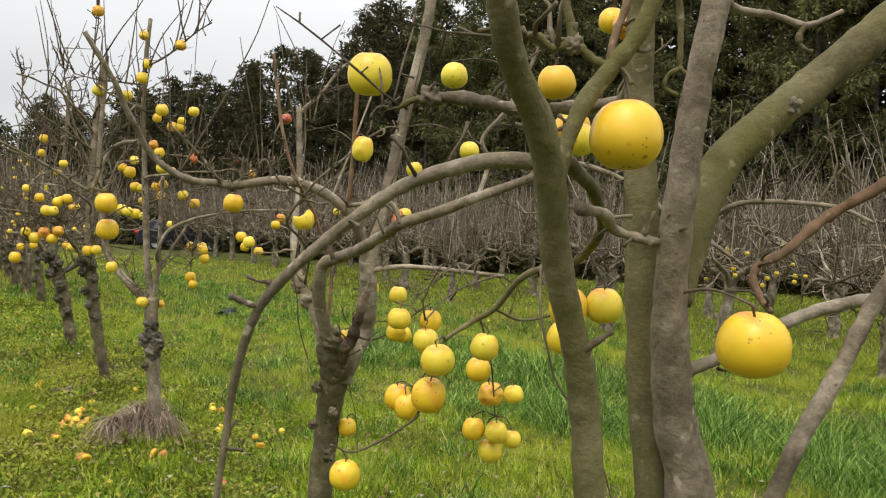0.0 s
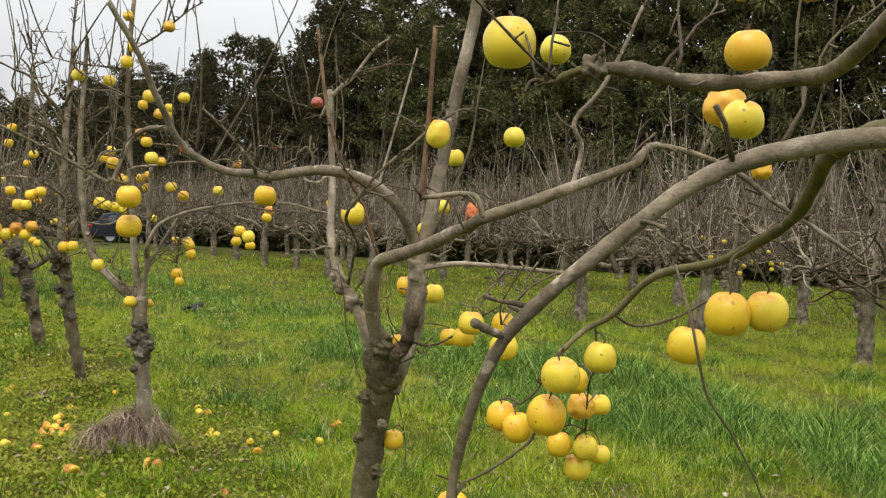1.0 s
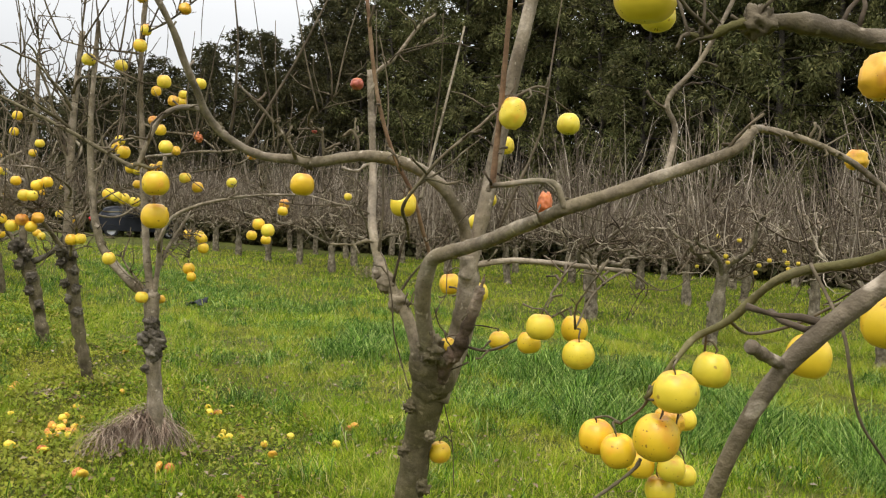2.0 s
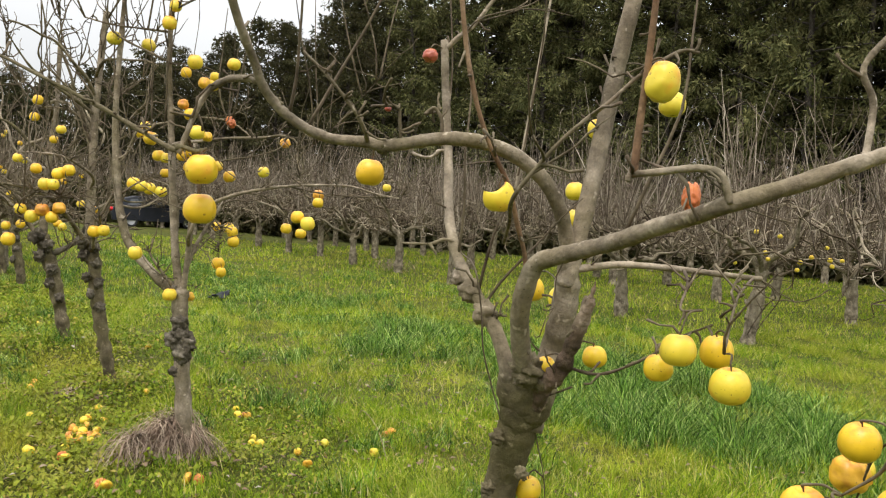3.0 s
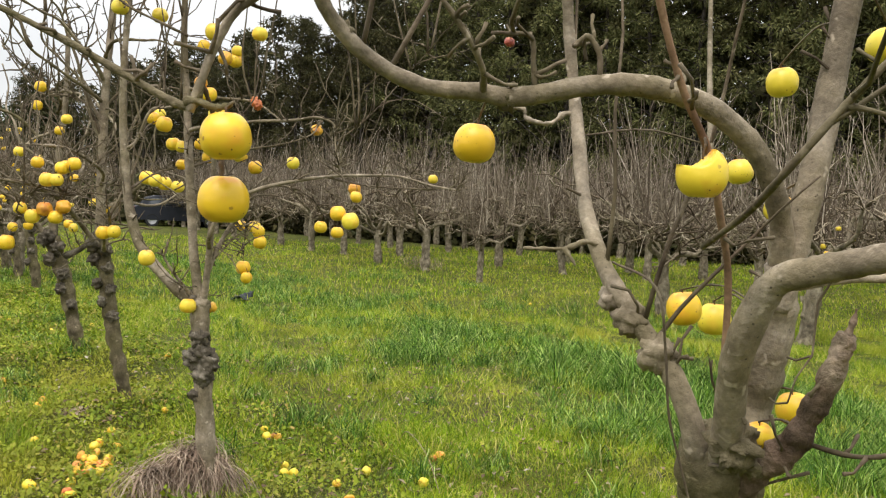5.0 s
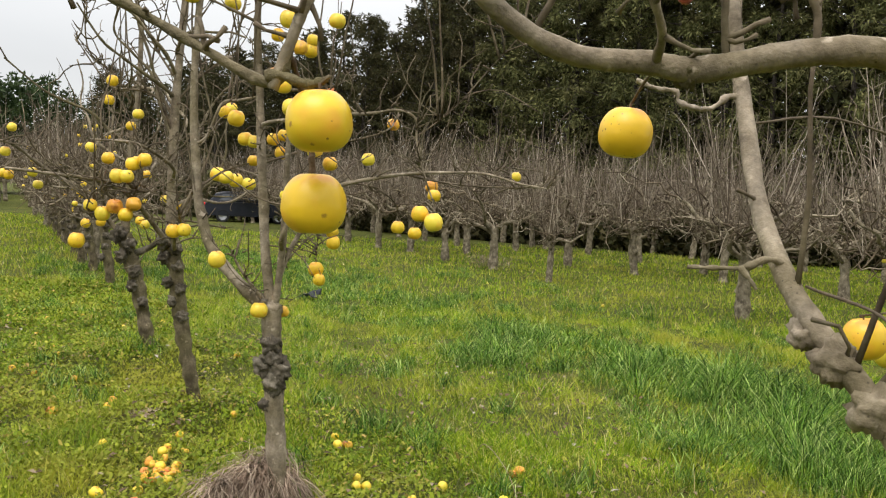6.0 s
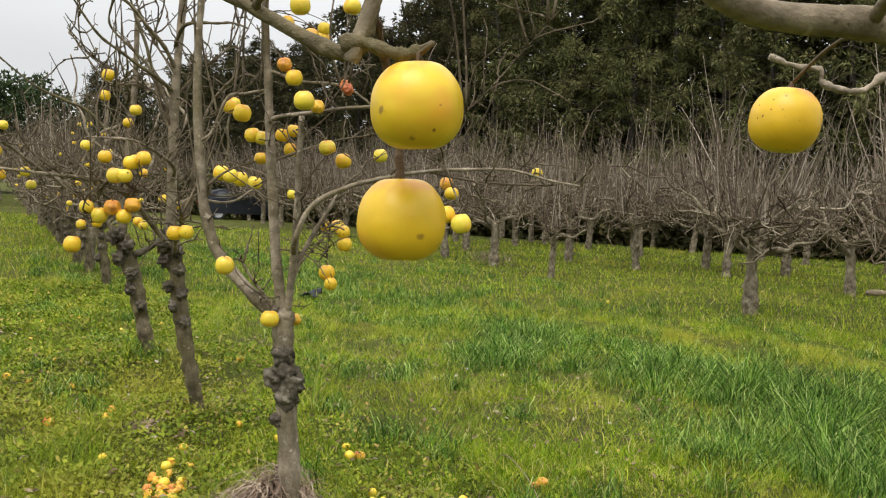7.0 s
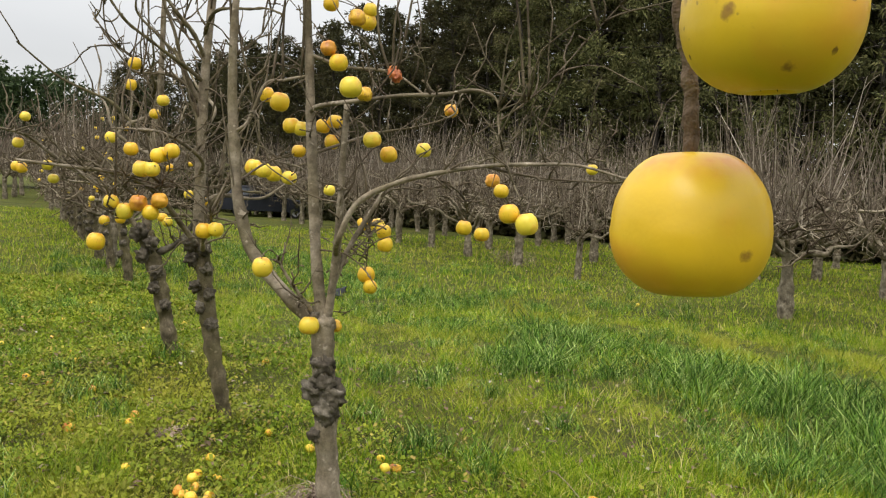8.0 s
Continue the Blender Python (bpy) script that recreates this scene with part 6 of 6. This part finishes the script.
windfalls([(-2.62, 6.05), (-2.56, 6.0), (-2.67, 6.02), (-2.59, 5.9), (-2.53, 5.95), (-4.06, 7.93), (-2.12, 5.06), (-1.66, 5.15), (-2.55, 6.04), (-2.50, 5.52), (-3.75, 7.05), (-0.76, 6.50), (-1.78, 6.88)], "s")
for k in range(16):
    along, off = r.uniform(-1.0, 9.0), r.gauss(-0.6, 0.8)
    p = ROW_AT + ROW_WAY * along + ROW_OFF * off
    windfalls([(p[0], p[1])], r.choice("yygbbs"))

# ---- dry tuft round the foot of tree C, and other dead straw ----


def straw_tuft(at, wide, high, count, seed, label):
    """Dry strands that spring from a crown and droop outward to the turf."""
    rr = np.random.default_rng(seed)
    verts, faces = [], []
    crowns = [(at[0] + rr.normal(0, 0.3 * wide), at[1] + rr.normal(0, 0.22 * wide), rr.uniform(0.25, 1.25)) for _ in range(9)]
    for k in range(count):
        cx, cy, tall = crowns[rr.integers(9)]
        a = rr.uniform(0, 2 * math.pi)
        p = np.array((cx + rr.normal(0, 0.1 * wide), cy + rr.normal(0, 0.1 * wide)))
        z, way = high * tall * rr.uniform(0.25, 0.95), a + rr.normal(0, 0.5)
        reach = wide * rr.uniform(0.3, 1.0) * (1 + 0.25 * math.sin(2 * a + seed) + 0.15 * math.sin(5 * a))
        step, lift = reach / 6, rr.uniform(0.2, 1.3) * high / (wide + 0.01)
        width, spine = rr.uniform(0.0016, 0.0042), []
        for q in range(7):
            floor_z = float(ground_z(p[0], p[1])) + 0.012
            spine.append((p[0], p[1], floor_z + max(rr.uniform(0, 0.012), z)))
            slow = 1 / math.sqrt(1 + lift * lift)
            p = p + step * slow * 1.3 * np.array((math.cos(way), math.sin(way)))
            z += step * lift * slow * 1.3
            lift -= rr.uniform(0.15, 0.95)
            way += rr.normal(0, 0.42)
        i = len(verts)
        side = np.array((-math.sin(way), math.cos(way))) * width
        for q, c in enumerate(spine):
            w = side * (1 - 0.13 * q)
            verts += [(c[0] - w[0], c[1] - w[1], c[2]), (c[0] + w[0], c[1] + w[1], c[2])]
        faces += [(i + 2 * q, i + 2 * q + 1, i + 2 * q + 3, i + 2 * q + 2) for q in range(6)]
    acc = Acc()
    acc.add(verts, faces)
    return tagged(new("dry_grass_tuft", acc.mesh("dry_grass_tuft", straw)), label, "dry grass", kind="stuff")


straw_tuft((-1.87, 5.49), 0.25, 0.18, 3000, 1, "heaped brown dry grass tuft round a tree foot")
straw_tuft((-3.03, 6.86), 0.15, 0.012, 260, 2, "flattened patch of dead grey-brown grass")
straw_tuft((-1.3, 23.4), 0.5, 0.35, 400, 3, "reddish dry tuft at a far tree foot")
acc = Acc()
acc.tube(smooth_path([(-0.98, 6.9, -0.1), (-0.92, 6.55, 0.06), (-0.80, 6.15, 0.05), (-0.72, 5.85, -0.06)], 5), np.linspace(0.003, 0.0015, 16), 5)
tagged(new("grass_stalk", acc.mesh("grass_stalk", straw)), "single long pale dry grass stalk leaning over", "grass stalk")


# ---- leaf litter: curled dead leaves and pale scraps in the turf ----
litter_m = Mat("dead_leaf", 0.85, 0.15)
litter_c = litter_m.ramp(litter_m.island(), (0.0, (0.07, 0.045, 0.028)), (0.5, (0.17, 0.115, 0.07)), (0.9, (0.25, 0.2, 0.13)), (1.0, (0.33, 0.3, 0.24)))
litter_m = litter_m.colour(litter_c).m
acc = Acc()
lr = np.random.default_rng(9)
for k in range(2800):
    px, py = lr.uniform(-6, 3), lr.uniform(3.9, 11)
    if across(px, py) > 3.6:
        continue
    size, turn = lr.uniform(0.012, 0.032), lr.uniform(0, 6.28)
    u, w = np.array((math.cos(turn), math.sin(turn), lr.uniform(-0.3, 0.3))) * size, np.array((-math.sin(turn), math.cos(turn), lr.uniform(-0.3, 0.3))) * size * 0.55
    c = np.array((px, py, float(ground_z(px, py)) + lr.uniform(0.02, 0.06)))
    acc.add([c - u, c + w + (0, 0, 0.008), c + u, c - w + (0, 0, 0.008), c], [(0, 1, 4), (1, 2, 4), (2, 3, 4), (3, 0, 4)])
tagged(new("leaf_litter", acc.mesh("leaf_litter", litter_m)), "brown and pale dead leaves scattered in the turf", "leaf litter", kind="stuff")

# ---- a crumpled black plastic sheet at the edge of the long grass ----
plastic = Mat("black_plastic", 0.55, 0.3)
plastic = plastic.colour(plastic.ramp(plastic.noise(14, 3), (0.3, (0.008, 0.009, 0.011)), (0.7, (0.02, 0.022, 0.027)))).m
acc, n = Acc(), 13
grid = []
for i in range(n):
    for j in range(n):
        u, v = i / (n - 1) - 0.5, j / (n - 1) - 0.5
        px, py = -3.95 + 0.28 * u + 0.05 * noise.noise(Vector((u * 4, v * 4, 2))), 15.3 + 0.5 * v
        ridge = 0.085 * max(0, 1 - abs(u - 0.22 - 0.5 * v) * 3.2) * (0.6 + 0.8 * (v + 0.5)) + 0.05 * abs(noise.noise(Vector((u * 7, v * 7, 0))))
        grid.append((px, py, float(ground_z(px, py)) + 0.05 + ridge))
acc.add(grid, [(i * n + j, (i + 1) * n + j, (i + 1) * n + j + 1, i * n + j + 1) for i in range(n - 1) for j in range(n - 1)])
sheet = tagged(new("plastic_sheet", acc.mesh("plastic_sheet", plastic)), "crumpled black plastic sheet lying on the grass", "plastic sheet")
sheet.modifiers.new("thick", "SOLIDIFY").thickness = 0.006

# ---- a dark car parked beyond the far end of the alley ----
paint = Mat("car_paint_dark", 0.3, 0.25)
paint = paint.colour(paint.ramp(paint.noise(3, 2), (0.3, (0.012, 0.014, 0.02)), (0.7, (0.02, 0.022, 0.03)))).m
glass_dark = Mat("car_glass", 0.05, 0.8)
glass_dark.b.inputs["Base Color"].default_value = (0.03, 0.035, 0.04, 1)
tyre_mat, rim_mat, tail_mat, lamp_mat = Mat("tyre_rubber", 0.85), Mat("rim_alloy", 0.35), Mat("tail_lamp_red", 0.2), Mat("head_lamp_clear", 0.1)
for m, c in ((tyre_mat, (0.02, 0.02, 0.02, 1)), (rim_mat, (0.45, 0.45, 0.46, 1)), (tail_mat, (0.45, 0.012, 0.015, 1)), (lamp_mat, (0.75, 0.77, 0.8, 1))):
    m.b.inputs["Base Color"].default_value = c
rim_mat.b.inputs["Metallic"].default_value = 0.9
car = thing("car", (-13.3, 42.3, float(ground_z(-13.3, 42.3))), "dark hatchback car parked on the grass", "car")


def car_shell(profile, width, tuck):
    """Side outline swept across the car, its upper edge tucked in."""
    acc, verts, m = Acc(), [], len(profile)
    rows = ((-0.5, 0.90), (-0.47, 1.0), (0.47, 1.0), (0.5, 0.90))
    for w, grow in rows:
        for x, z in profile:
            narrow = 1 - tuck * max(0.0, z - 0.75)
            verts.append((x * (1 if grow == 1.0 else 0.985), w * width * narrow, 0.5 + (z - 0.5) * (1 if grow == 1.0 else 0.96)))
    faces = [(k * m + i, k * m + (i + 1) % m, (k + 1) * m + (i + 1) % m, (k + 1) * m + i) for k in range(3) for i in range(m)]
    faces += [tuple(range(m))[::-1], tuple(3 * m + i for i in range(m))]
    acc.add(verts, faces)
    return acc


def car_part(name, acc, mat, parent=None, label=""):
    ob = new(name, acc.mesh(name, mat, False))
    ob.parent = parent or car
    return tagged(ob, label)


car_part("body", car_shell([(-2.15, 0.32), (-2.2, 0.6), (-2.12, 0.92), (-1.95, 1.0), (0.75, 0.98), (1.7, 0.86), (2.1, 0.72), (2.18, 0.5), (2.12, 0.3)], 1.75, 0.05), paint)
car_part("cabin", car_shell([(-1.95, 0.97), (-1.62, 1.36), (-1.2, 1.47), (-0.2, 1.48), (0.2, 1.42), (0.95, 0.97)], 1.66, 0.3), paint, None, "dark painted roof and pillars")
for s in (-1, 1):
    for pts in ([(-1.5, 1.03), (-1.35, 1.33), (-0.45, 1.39), (-0.45, 1.03)], [(-0.36, 1.03), (-0.36, 1.39), (0.12, 1.36), (0.65, 1.03)]):
        acc = Acc()
        acc.add([(x, s * (0.835 - 0.25 * (z - 0.97)), z) for x, z in pts] + [(x, s * (0.815 - 0.25 * (z - 0.97)), z) for x, z in pts], [(0, 1, 2, 3), (7, 6, 5, 4), (0, 4, 5, 1), (1, 5, 6, 2), (2, 6, 7, 3), (3, 7, 4, 0)])
        car_part("side_window", acc, glass_dark.m)
for name, pts in (("rear_window", [(-1.93, 1.02), (-1.67, 1.34)]), ("windscreen", [(0.27, 1.39), (0.9, 1.02)])):
    acc = Acc()
    (xa, za), (xb, zb) = pts
    o = -0.02 if name == "rear_window" else 0.025
    acc.add([(xa + o, -0.66, za), (xa + o, 0.66, za), (xb + o, 0.6, zb), (xb + o, -0.6, zb), (xa + 0.3 * o, -0.66, za), (xa + 0.3 * o, 0.66, za), (xb + 0.3 * o, 0.6, zb), (xb + 0.3 * o, -0.6, zb)], [(0, 1, 2, 3), (7, 6, 5, 4), (0, 4, 5, 1), (2, 6, 7, 3)])
    car_part(name, acc, glass_dark.m)
for s in (-1, 1):
    for x, z, mat, name in ((-2.16, 0.82, tail_mat.m, "tail_light"), (2.05, 0.72, lamp_mat.m, "headlight")):
        acc = Acc()
        acc.lump((x, s * 0.68, z), 0.13, 1, 0.8, 0.0, 6, 8)
        car_part(name, acc, mat)
    for x in (-1.32, 1.32):
        acc, a = Acc(), np.linspace(0, 2 * math.pi, 22, endpoint=False)
        ring = lambda rad, yy: [(x + rad * math.cos(t), s * yy, 0.31 + rad * math.sin(t)) for t in a]
        acc.add(ring(0.2, 0.87) + ring(0.29, 0.88) + ring(0.315, 0.85) + ring(0.315, 0.69), [(k * 22 + i, k * 22 + (i + 1) % 22, (k + 1) * 22 + (i + 1) % 22, (k + 1) * 22 + i) for k in range(3) for i in range(22)])
        wheel = car_part("wheel", acc, tyre_mat.m)
        acc = Acc()
        acc.add(ring(0.2, 0.865) + ring(0.05, 0.845) + [(x, s * 0.85, 0.31)], [(i, (i + 1) % 22, 22 + (i + 1) % 22, 22 + i) for i in range(22)] + [(22 + i, 22 + (i + 1) % 22, 44) for i in range(22)])
        car_part("rim", acc, rim_mat.m, wheel)
car.rotation_euler = (0, 0, radians(22))
